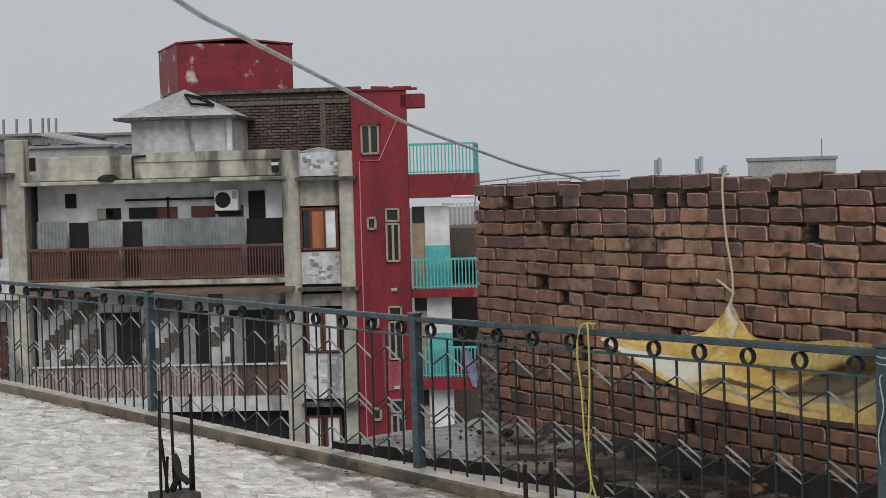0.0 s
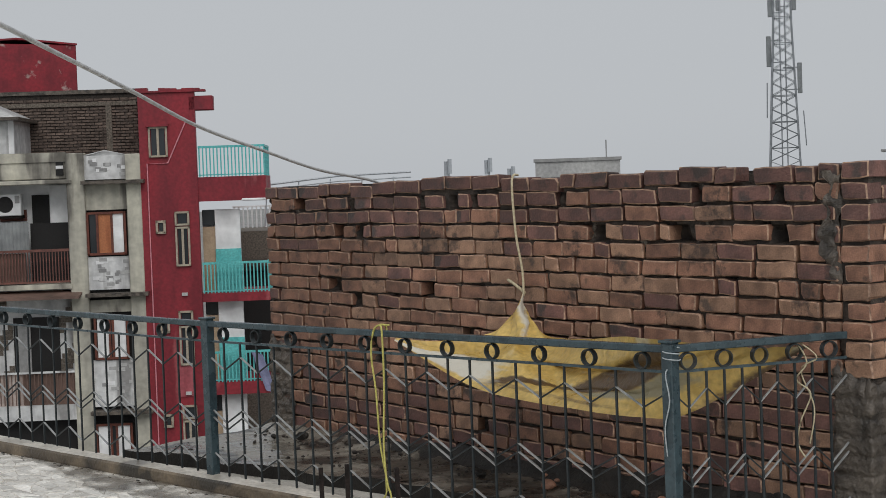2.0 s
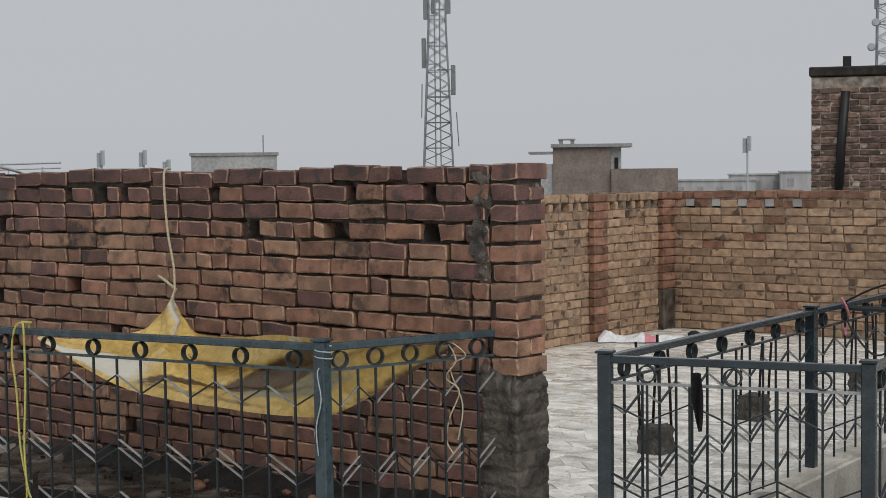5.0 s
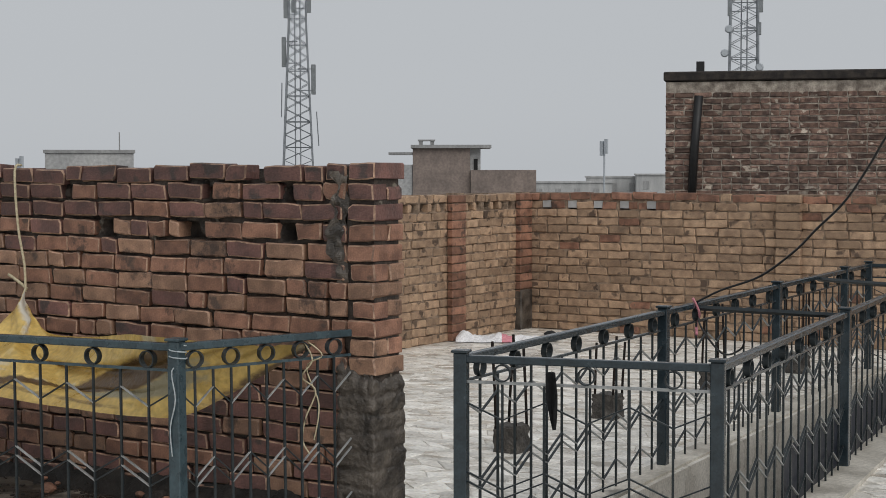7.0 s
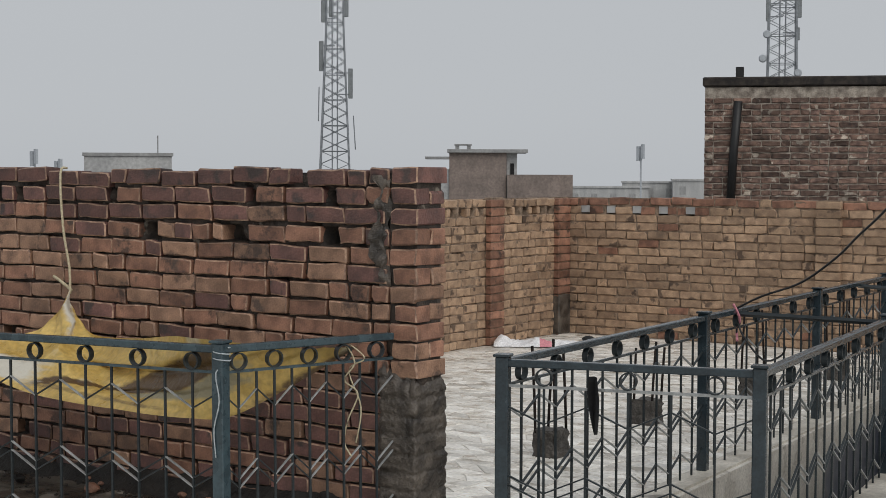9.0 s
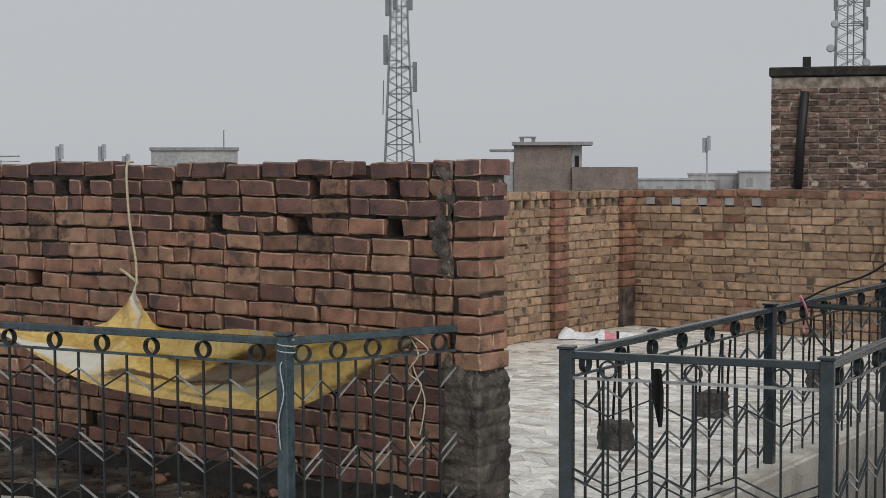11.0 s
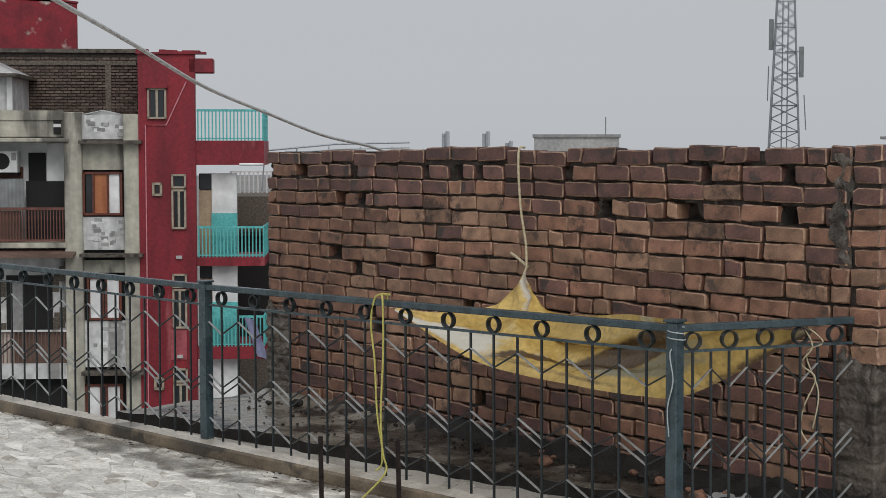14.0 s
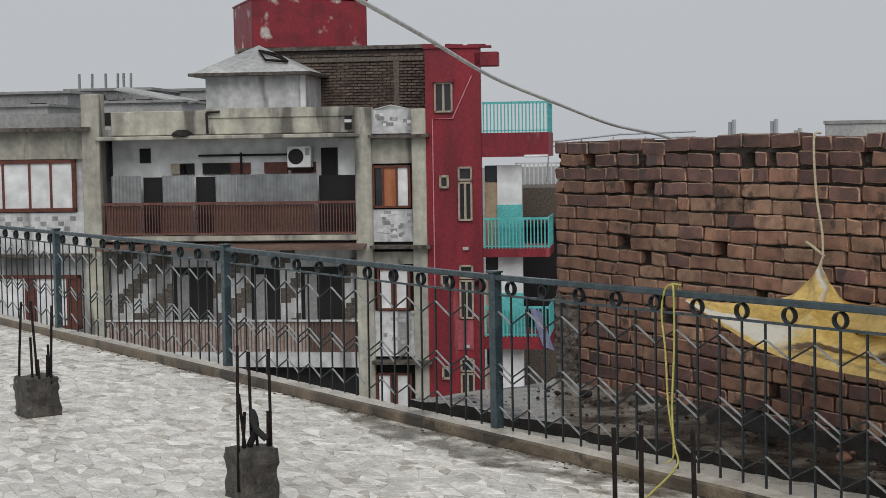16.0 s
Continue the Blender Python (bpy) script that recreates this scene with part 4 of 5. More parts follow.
# sheets behind the balcony railing, each on its own
for u0, u1, m_ in ((-14.55, -13.7, "sheet"), (-13.7, -13.1, "dark_gap"), (-13.1, -12.2, "sheet"), (-12.2, -11.6, "dark_gap"), (-11.6, -11.02, "sheet"), (-11.0, -8.75, "sheet"), (-8.75, -8.2, "dark_gap"), (-8.2, -7.7, "dark_gap")):
    if m_ == "sheet":
        bm = bmesh.new()
        n = int((u1 - u0) / 0.05)
        top = [bm.verts.new((u0 + (u1 - u0) * k / n, 0.3 + 0.012 * math.cos(k * math.pi), 1.0 + 0.02 * noise.noise((u0, k * 0.1, 3)))) for k in range(n + 1)]
        bot = [bm.verts.new((v.co.x, v.co.y, -0.65)) for v in top]
        for k in range(n):
            bm.faces.new((top[k], top[k + 1], bot[k + 1], bot[k]))
        part("balcony_sheet", bm, M["sheet"], greyb, "grey corrugated metal sheet")
    else:
        # near-black panel: the dark behind the sheets is put into its colour
        block("balcony_curtain", [(u0, u1, 0.5, 0.52, -0.65, 0.95)], m_, greyb, "dark gap between the sheets, painted near-black")
rail = part("balcony_railing", boxes((-14.7, -7.64, -0.06, 0.0, 0.2, 0.27), (-14.7, -7.64, -0.05, -0.01, -0.62, -0.57)), M["rail_red"], greyb, "red-brown metal railing")
bar = mesh_of(boxes((-0.014, 0.014, -0.045, -0.017, -0.58, 0.2)), "rail_bar", M["rail_red"])
for k in range(88):
    share("rail_bar", bar, rail, Matrix.Translation((-14.66 + k * 0.08, 0, 0)))
for u0, u1 in ((-14.6, -13.65), (-13.05, -12.2), (-11.6, -8.8)):
    block("rail_screen", [(u0, u1, 0.03, 0.05, -0.6, 0.18)], "rust_sheet", greyb, "rust-stained sheet tied inside the railing")
block("balcony_slab", [(-14.7, -7.6, -0.15, 1.5, -0.78, -0.65)], "grey_wall", greyb)
bm = bmesh.new()
prism(bm, [(-14.75, -0.62), (-7.35, -0.62), (-7.35, 0.2), (-14.75, 0.2)], -1.02, -0.96)
for v in bm.verts:
    v.co.z += 0.16 * (v.co.y + 0.62)
part("awning", bm, M["rust_sheet"], greyb, "rust-brown sagging sheet awning")
for z in (2.55, 2.28):
    block("parapet_vent", [(-7.93, -7.74, 0.07, 0.12, z - 0.09, z + 0.07)], "dark_gap", greyb)
block("parapet_vent", [(-7.93, -7.74, 0.07, 0.12, 2.37, 2.45)], "white", greyb)
bm = bmesh.new()
tube(bm, [(-11.7, 0.0, 2.12), (-11.72, 0.0, 2.68), (-11.72, 0.0, 2.7), (-11.35, 0.0, 2.72)], 0.035, 6)
part("vent_pipe", bm, M["black"], greyb)
bm = bmesh.new()
bmesh.ops.create_icosphere(bm, subdivisions=3, radius=0.3, matrix=Matrix.Translation((-12.4, -0.02, 2.06)))
for v in bm.verts:
    v.co.z = 2.07 + max(0, v.co.z - 2.06) * 0.6 + 0.03 * noise.noise(v.co * 9)
part("rubbish_pile", bm, M["gutter"], greyb, "small dark pile on the ledge")
# lower storey
block("wall", [(-14.7, -7.6, 0.5, 0.7, -3.8, -1.0)], "pale_wall", greyb)
r = random.Random(8)
bm = bmesh.new()
for i in range(49):
    for j in range(18):
        u, z = -14.5 + i * 0.14, -3.5 + j * 0.137
        if (i - j + (1 if r.random() < 0.12 else 0)) % 8 < 4 and not any(a < u + 0.1 < b for a, b in ((-12.9, -11.8), (-10.7, -9.9), (-9.3, -8.1))):
            box(bm, u, u + 0.136, 0.485, 0.505, z, z + 0.133)
dk = part("wall_tiling", bm, M["mortar_lump"], greyb, "stepped pattern of dark grey tiles")
tagged(dk, kind="stuff")
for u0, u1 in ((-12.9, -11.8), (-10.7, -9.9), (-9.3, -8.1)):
    # near-black sheet paints the inner shade of the doorway
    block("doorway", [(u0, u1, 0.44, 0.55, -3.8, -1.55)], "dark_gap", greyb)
    block("door_leaf", [(u0 + 0.12, u0 + 0.45, 0.4, 0.45, -3.8, -1.75)], "far_grey", greyb)
block("lower_parapet", [(-14.7, -9.0, 0.02, 0.14, -3.84, -3.0)], "parapet_pink", greyb, "pale stained parapet of the lower balcony")
block("lower_screen", [(-9.0, -7.64, 0.03, 0.05, -3.84, -3.0)], "rust_sheet", greyb, "rust-stained sheet closing the lower balcony")
lrail = part("balcony_railing", boxes((-14.7, -7.64, -0.06, 0.0, -3.0, -2.95)), M["pale_wall"], greyb, "thin rusty lower railing")
lbar = mesh_of(boxes((-0.012, 0.012, -0.045, -0.02, -3.82, -3.0)), "rail_bar", M["rust_sheet"])
for k in range(70):
    share("rail_bar", lbar, lrail, Matrix.Translation((-14.6 + k * 0.1, 0, 0)))
block("balcony_slab", [(-14.7, -7.6, -0.1, 1.1, -4.24, -3.84)], "pale_wall", greyb)
# near-black wall: the shade under the slab is put into its colour
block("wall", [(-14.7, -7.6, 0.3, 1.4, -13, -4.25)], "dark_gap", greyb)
# narrow bay between the two right columns
for z0, z1, m_ in ((2.05, 2.68, "pale_wall"), (1.25, 1.93, "grey_wall"), (-0.85, 0.02, "pale_wall"), (-1.45, -1.12, "grey_wall"), (-3.95, -2.72, "pale_wall")):
    block("bay_panel", [(-7.18, -6.1, 0.0, 0.12, z0, z1)], m_, greyb)
bm = bmesh.new()
prism(bm, [(-7.18, 0.01), (-6.64, -0.0), (-6.1, 0.01), (-6.1, 0.11), (-7.18, 0.11)], 2.68, 2.7)
for v in bm.verts:
    if abs(v.co.x + 6.64) < 0.1:
        v.co.z += 0.12
part("bay_gable", bm, M["pale_wall"], greyb)
r = random.Random(12)
for z0, z1, q in ((2.08, 2.66, 14), (-0.82, 0.0, 24), (-3.9, -2.75, 26)):
    for k in range(q):
        u, z = -7.1 + 0.88 * r.random(), z0 + (z1 - z0 - 0.1) * r.random()
        block("mosaic_tile", [(u, u + r.choice((0.1, 0.2)), -0.008 - 0.004 * r.random(), 0.005, z, z + 0.09)], r.choice(("far_grey", "white", "far_wall", "pale_wall")), greyb)
for z in (1.93, -1.02, -4.12):
    block("bay_ledge", [(-7.22, -5.6, -0.42, 0.12, z, z + 0.09)], "cement", greyb)
window(greyb, -7.18, -6.15, 0.06, 1.2, [("glass", 0.7), ("orange_wood", 1.2), ("white", 1.0)], label="open red-brown window with an orange shutter")
window(greyb, -7.1, -6.2, -2.7, -1.55, [("white", 1), ("glass", 0.25), ("white", 1)], label="red-brown window with white panes")
window(greyb, -7.18, -6.2, -5.9, -4.4, [("white", 1), ("glass", 0.4), ("white", 1)], label="red-brown window with white panes")
# near-black backing puts the shade of the bay's recess into colour
block("bay_wall", [(-7.18, -6.1, 0.1, 0.3, -13, 2.0)], "dark_gap", greyb)
# bay beyond the far column
window(greyb, -18.4, -15.45, 0.05, 1.48, [("white", 1), ("white", 1), ("white", 0.8), ("white", 0.8)], label="wide red-brown window with white panes", bar=0.1)
block("bay_panel", [(-26, -15.25, 0.0, 0.16, 1.5, 2.25)], "grey_wall", greyb)
block("bay_panel", [(-26, -15.25, 0.0, 0.16, -1.1, 0.02)], "pale_wall", greyb)
block("bay_ledge", [(-26, -14.95, -0.4, 0.16, 2.25, 2.36)], "cement", greyb)
block("bay_ledge", [(-26, -15.0, -0.4, 0.16, -1.2, -1.1)], "cement", greyb)
block("parapet", [(-26, -15.25, 0.1, 0.3, 2.36, 2.75)], "far_grey", greyb)
window(greyb, -18.0, -15.4, -3.2, -1.7, [("white", 1), ("wood", 0.3), ("white", 1), ("wood", 0.3)], label="red-brown window with white panes", bar=0.1)
for k in range(16):
    block("mosaic_tile", [(-18.2 + 0.17 * k, -18.04 + 0.17 * k, -0.01 - 0.003 * (k % 3), 0.01, -0.2 - 0.14 * ((k * 7) % 3), -0.08 - 0.14 * ((k * 7) % 3))], r.choice(("far_grey", "far_wall")), greyb)

ac = thing("air_conditioner", "white outdoor air conditioner unit on the balcony wall", "air conditioner", STREET)
part("body", boxes((-9.6, -8.95, 0.4, 0.75, 1.17, 1.75), bevel=0.02), M["white"], ac)
bm = bmesh.new()
bmesh.ops.create_cone(bm, cap_ends=True, segments=20, radius1=0.22, radius2=0.2, depth=0.04, matrix=Matrix.Translation((-9.36, 0.39, 1.47)) @ Matrix.Rotation(math.pi / 2, 4, "X"))
part("fan_grille", bm, M["dark_gap"], ac, "dark round fan grille")
part("side_panel", boxes((-9.1, -8.98, 0.385, 0.41, 1.5, 1.7)), M["far_grey"], ac)
part("bracket", boxes((-9.6, -8.95, 0.45, 0.95, 1.1, 1.17)), M["rust"], ac)

# roof room with a hipped roof
hut = thing("roof_room", "streaked grey plaster roof room with a pale hipped roof", "roof room", STREET)
block("wall", [(-11.72, -8.98, 0, 2.4, 2.1, 3.72)], "pale_wall", hut, deep=0.8)
s_ = 1 + 0.8 / 41.2
bm = bmesh.new()
base = [bm.verts.new((u * s_, y, 3.74)) for u, y in ((-12.06, 0.35), (-8.76, 0.35), (-8.76, 3.3), (-12.06, 3.3))]
apex = bm.verts.new((-10.66, 1.8, 4.6))
for k in range(4):
    bm.faces.new((base[k], base[(k + 1) % 4], apex))
part("roof", bm, M["far_wall"], hut, "pale wet hipped roof")
block("eaves", [(-12.08, -8.74, -0.45, 2.5, 3.66, 3.74)], "cement", hut, deep=0.8)
block("corner_strip", [(-9.1, -8.96, -0.02, 0.05, 2.8, 3.66)], "white", hut, deep=0.8)
bm = bmesh.new()
sky_q = [(-10.55, 1.35, 4.42), (-9.95, 1.1, 4.29), (-9.6, 0.75, 4.07), (-10.25, 0.85, 4.13)]
for a, b in zip(sky_q, sky_q[1:] + sky_q[:1]):
    tube(bm, [a, b], 0.035, 4)
tube(bm, [sky_q[0], (-9.9, 0.9, 4.2), sky_q[2]], 0.03, 4)
part("skylight", bm, M["rust"], hut, "dark broken skylight frame")

redb = thing("apartment_block", "crimson painted building with turquoise balcony railings", "building", STREET)
bm = bmesh.new()
prism(bm, [(-5.71, -0.1), (-4.23, -0.1), (-4.23, 0.1), (-4.95, 5), (-6.4, 5)], -13, 4.3)
part("wall", bm, M["red"], redb)
r = random.Random(2)
for k in range(12):
    u = -5.75 + k * 0.15
    block("coping_piece", [(u, u + 0.16, -0.16, 0.12, 4.27, 4.31 + 0.09 * r.random())], "red", redb)
block("roof_beam", [(-4.4, -3.75, -0.1, 0.3, 3.78, 4.16)], "red", redb, bevel=0.02)
window(redb, -5.46, -4.97, 2.58, 3.38, [("glass", 1), ("glass", 1)], frame="cream", y=-0.12, bar=0.05)
part("window_hood", boxes((-5.5, -4.93, -0.25, -0.1, 3.38, 3.45)), M["red_worn"], redb)
for z in (0.72, -1.9, -4.4):
    window(redb, -4.86, -4.48, z - 1.02, z + 0.02, [("glass", 1), ("glass", 1)], frame="cream", y=-0.12, bar=0.05)
    window(redb, -4.86, -4.48, z + 0.05, z + 0.42, [("glass", 1)], frame="cream", y=-0.12, bar=0.05)
    window(redb, -5.36, -5.1, z - 0.15, z + 0.2, [("glass", 1)], frame="cream", y=-0.12, bar=0.06)
    part("pipe_mouth", boxes((-4.75, -4.6, -0.2, -0.1, z - 1.8, z - 1.72)), M["far_wall"], redb)
part("faded_panel", boxes((-4.93, -4.5, -0.13, -0.09, -3.75, -2.95)), M["red_faded"], redb, "faded pink painted panel")
bm = bmesh.new()
tube(bm, [(-5.52, -0.13, -9), (-5.52, -0.13, 2.42), (-4.98, -0.13, 2.42), (-4.45, -0.13, 3.55)], 0.018, 5)
part("conduit", bm, M["cloth_pink"], redb, "thin pinkish conduit pipe")
# balconies
tbar = mesh_of(boxes((-0.017, 0.017, -0.012, 0.012, 0, 0.78)), "rail_bar", M["teal"])
for zs, zb, first in ((2.02, 1.38, True), (-1.05, -1.28, False), (-3.42, -3.75, False), (-6.0, -6.3, False)):
    block("balcony_slab", [(-4.24, -2.45, -0.05, 2.2, zb, zs)], "red", redb)
    br = part("balcony_railing", boxes((-4.2, -2.47, -0.04, 0.0, zs + 0.76, zs + 0.82), (-4.2, -2.47, -0.03, -0.01, zs + 0.04, zs + 0.07), (-2.5, -2.46, 0.0, 2.1, zs + 0.76, zs + 0.82)), M["teal"], redb, "turquoise metal balcony railing")
    for k in range(19):
        share("rail_bar", tbar, br, Matrix.Translation((-4.17 + k * 0.094, -0.02, zs)))
    for k in range(14):
        share("rail_bar", tbar, br, Matrix.Translation((-2.48, 0.1 + k * 0.15, zs)))
    if not first:
        h = 2.2
        block("balcony_wall", [(-3.86, -3.2, 0.35, 0.55, zs, zs + h)], "white", redb)
        block("dado", [(-3.87, -3.19, 0.33, 0.35, zs, zs + 1.15)], "teal", redb, "turquoise painted dado")
        block("door", [(-4.2, -3.86, 0.42, 0.47, zs, zs + 1.75)], "beige_wood", redb, "beige balcony door")
        block("transom", [(-4.2, -3.86, 0.42, 0.48, zs + 1.78, zs + 2.2)], "glass", redb)
        block("balcony_back", [(-4.2, -3.22, 0.56, 0.8, zs, zs + h)], "white", redb)

part("waste_pipe", boxes((-3.1, -2.46, -0.14, -0.05, 1.36, 1.43), bevel=0.02), M["white"], redb, "short white waste pipe")

redbox = thing("stair_tower", "crimson roof room with peeling paint and bare patches", "roof room", STREET @ Matrix.Translation((-8.04, 4.5, 0)) @ Matrix.Rotation(radians(25), 4, "Z"))
part("wall", boxes((-3.44, 0, 0, 3.0, 4.6, 6.02), bevel=0.03), M["red_worn"], redbox)
bm = bmesh.new()
prism(bm, [(-3.46, -0.04), (0.02, -0.04), (0.02, 3.02), (-3.46, 3.02)], 6.0, 6.05)
bmesh.ops.subdivide_edges(bm, edges=[e for e in bm.edges if abs(e.verts[0].co.x - e.verts[1].co.x) > 1], cuts=1)
for v in bm.verts:
    if -3 < v.co.x < -1:
        v.co.z += 0.14
part("coping", bm, M["red"], redbox)
brickb = thing("brick_house", "dark unplastered brick house with a concrete band", "building", STREET)
block("wall", [(-10.8, -5.7, 0, 5, -13, 4.36)], "mortar", brickb, deep=3.0)
tv, tf = [], []
k_ = 1 + 3 / 41.2
for c in range(26):
    x = -10.8 * k_ - 0.12 * (c % 2)
    while x < -5.75 * k_:
        b = x + 0.226
        o = len(tv)
        tv += [(vx + (x + b) / 2, vy + 2.985 - r.random() * 0.02, vz + 2.2 + c * 0.085) for vx, vy, vz in brick_verts(b - x, 0.066, 0.06, r, 0.008)]
        tf += [tuple(o + q for q in f) for f in BRICK_FACES]
        x = b + 0.016
me = bpy.data.meshes.new("brickwork")
me.from_pydata(tv, [], tf)
me.materials.append(M["brick_shade"])
ob = new("brickwork", me)
ob.parent = brickb
tagged(ob, kind="stuff")
block("concrete_band", [(-9.3, -5.75, -0.06, 0.1, 3.98, 4.08), (-6.55, -6.4, -0.06, 0.1, 2.0, 4.0)], "mortar_lump", brickb, deep=3.0)
block("coping", [(-10.8, -5.7, -0.08, 0.3, 4.3, 4.4)], "cement", brickb, deep=3.0)

# small rear house with a white balcony seen past the crimson building
rear = thing("brick_house", "small brick house with a white balcony railing", "building", STREET)
block("wall", [(-3.4, 1.5, 0, 5, -13, 0.55)], "mortar_lump", rear, deep=5)
block("balcony_slab", [(-3.4, 1.5, -0.5, 0.1, -0.35, -0.2)], "cement", rear, deep=5)
wbar = mesh_of(boxes((-0.02, 0.02, -0.02, 0.02, 0, 0.62)), "rail_bar", M["white"])
rr_ = part("balcony_railing", boxes((-3.75, -1.6, 4.9, 4.95, 1.12, 1.17)), M["white"], rear)
for k in range(17):
    share("rail_bar", wbar, rr_, Matrix.Translation((-3.7 + k * 0.13, 4.92, 0.52)))
# this storey's shade is painted on as a near-black front
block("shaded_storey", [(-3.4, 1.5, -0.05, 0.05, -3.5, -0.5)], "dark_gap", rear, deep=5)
bm = bmesh.new()
tube(bm, [(-2.75, 3, 1.75), (-0.6, 3.2, 1.95), (1.5, 3.4, 2.0)], 0.03, 5)
tube(bm, [(-2.75, 3, 1.62), (-0.6, 3.2, 1.8), (1.5, 3.4, 1.85)], 0.02, 5)
for u in (-2.7, -1.8, -0.9, 0, 0.9):
    tube(bm, [(u, 3.2, 0.6), (u + 0.1, 3.2, 1.88)], 0.02, 5)
part("roof_frame", bm, M["pale_steel"], rear, "thin pale steel roof frame")
cloth = bmesh.new()
cv = [[cloth.verts.new((-3.0 + 0.3 * i / 5 + 0.35 * j / 8, -0.12 - 0.03 * math.sin(i * 1.7), -2.62 - 1.05 * j / 8 - 0.1 * (i / 5))) for j in range(9)] for i in range(6)]
for i in range(5):
    for j in range(8):
        cloth.faces.new((cv[i][j], cv[i + 1][j], cv[i + 1][j + 1], cv[i][j + 1]))
clo = part("hanging_cloth", cloth, M["cloth_blue"], m=STREET, smooth=True)
tagged(clo, "blue-grey cloth hung over a balcony railing", "cloth")

# roofs behind the grey building
for u0, u1, z1, dp, m_ in ((-24, -16.2, 2.95, 10, "far_wall"), (-20, -15.6, 3.3, 18, "far_grey"), (-15.6, -13.3, 3.35, 22, "far_grey"), (-15, -12.4, 3.0, 14, "far_wall"), (-13.2, -11, 3.3, 26, "far_wall"), (-30, -20, 2.2, 30, "far_grey")):
    h = thing("far_house", "weathered plaster house seen over the roofs", "building", STREET, "far houses")
    block("wall", [(u0, u1, 0, 6, -13, z1)], m_, h, deep=dp)
    block("roof_edge", [(u0 - 0.1, u1 + 0.1, -0.15, 6.2, z1, z1 + 0.07)], "far_grey", h, deep=dp)
    for k in range(3):
        block("window", [(u0 + 0.4 + k * (u1 - u0) / 3, u0 + 0.85 + k * (u1 - u0) / 3, -0.03, 0.1, z1 - 0.6, z1 - 0.25)], "dark_gap", h, deep=dp)
    if dp == 22:
        for k, q in enumerate((0.3, 0.65, 1.05, 1.38, 1.56, 1.75)):
            bm = bmesh.new()
            tube(bm, [((u0 + q) * 1.53, 22, 3.9), ((u0 + q + 0.02 * (k % 2)) * 1.53, 22, 4.95)], 0.06, 5)
            part("rebar", bm, M["far_grey"], h, "bare column bar on the roof")

plank = new("roof_sheet", mesh_of(boxes((0, 2.9, 0, 1.2, -0.03, 0.03)), "roof_sheet", M["far_wall"]))
plank.matrix_basis = STREET @ Matrix.Translation((-19.28, 14.4, 3.96)) @ Euler((0.1, 0.19, 0)).to_matrix().to_4x4()
tagged(plank, "pale slanting roof sheet behind the parapet", "roof sheet")

# ---- far things ----
tank = thing("water_tank", "pale plastered roof tank with a thin rod", "tank", Matrix.Translation((-44.2, 40.4, 0)) @ Matrix.Rotation(radians(46), 4, "Z"))
part("body", boxes((0, 3.25, 0, 2.6, -13, 2.3)), M["far_wall"], tank)
part("coping", boxes((-0.06, 3.31, -0.06, 2.66, 2.3, 2.42)), M["far_grey"], tank)
bm = bmesh.new()
tube(bm, [(2.75, 1, 2.4), (2.75, 1, 3.1)], 0.025, 5)
part("rod", bm, M["far_grey"], tank)

house = thing("flat_roof_house", "grey flat-roofed house with a roof canopy", "house", Matrix.Translation((-45.2, 66.2, 0)) @ Matrix.Rotation(radians(33), 4, "Z"))
part("wall", boxes((0, 2.95, 0, 4, -13, 2.75)), M["far_brown"], house)
part("roof", boxes((-0.1, 4.05, -0.25, 4, 2.75, 2.92)), M["far_grey"], house)
part("end_wall", boxes((2.96, 3.5, 0.3, 4, -13, 2.75)), M["far_wall"], house)
part("side_roof", boxes((-1.25, -0.02, -0.1, 3, 2.42, 2.54)), M["far_grey"], house)
part("side_wall", boxes((-0.85, -0.02, 0.1, 3, -13, 1.9)), M["far_wall"], house)
part("roof_block", boxes((0.3, 0.5, 0.5, 1, 2.9, 3.12), (0.9, 1.1, 0.5, 1, 2.9, 3.12), (0.25, 1.15, 0.45, 1.05, 3.12, 3.2)), M["far_grey"], house)
part("annexe", boxes((2.98, 6.35, -0.3, 3, -13, 1.62)), M["far_brown"], house)
part("door", boxes((3.15, 3.35, 0.25, 0.32, 1.2, 2.2)), M["dark_gap"], house)


def lattice_tower(place, spin, width, top, waist, label):
    t = thing("lattice_mast", label, "mast", Matrix.Translation((*place, 0)) @ Matrix.Rotation(spin, 4, "Z"))
    half = lambda z: width(z) / 2
    zs = [-13 + k * 0.9 for k in range(int((top + 13) / 0.9) + 1)]
    cor = [(-1, -1), (1, -1), (1, 1), (-1, 1)]
    for sx, sy in cor:
        bm = bmesh.new()
        tube(bm, [(sx * half(z), sy * half(z), z) for z in zs], 0.075, 5)
        part("leg", bm, M["steel"], t)
    bm = bmesh.new()
    for k, z in enumerate(zs[14:-1]):
        z2 = z + 0.9
        for a in range(4):
            (ax, ay), (bx, by) = cor[a], cor[(a + 1) % 4]
            tube(bm, [(ax * half(z), ay * half(z), z), (bx * half(z2), by * half(z2), z2)], 0.022, 4)
            tube(bm, [(bx * half(z), by * half(z), z), (ax * half(z2), ay * half(z2), z2)], 0.022, 4)
            if k % 2 == 0:
                tube(bm, [(ax * half(z), ay * half(z), z), (bx * half(z), by * half(z), z)], 0.028, 4)
    bm2 = bmesh.new()
    for q in (-0.18, 0.18):
        tube(bm2, [(q, -half(zs[0]) * 0.6, zs[0]), (q, -half(top) * 0.6, top)], 0.045, 5)
    part("cable_ladder", bm2, M["steel"], t)
    tagged(part("bracing", bm, M["steel"], t), kind="stuff")
    return t


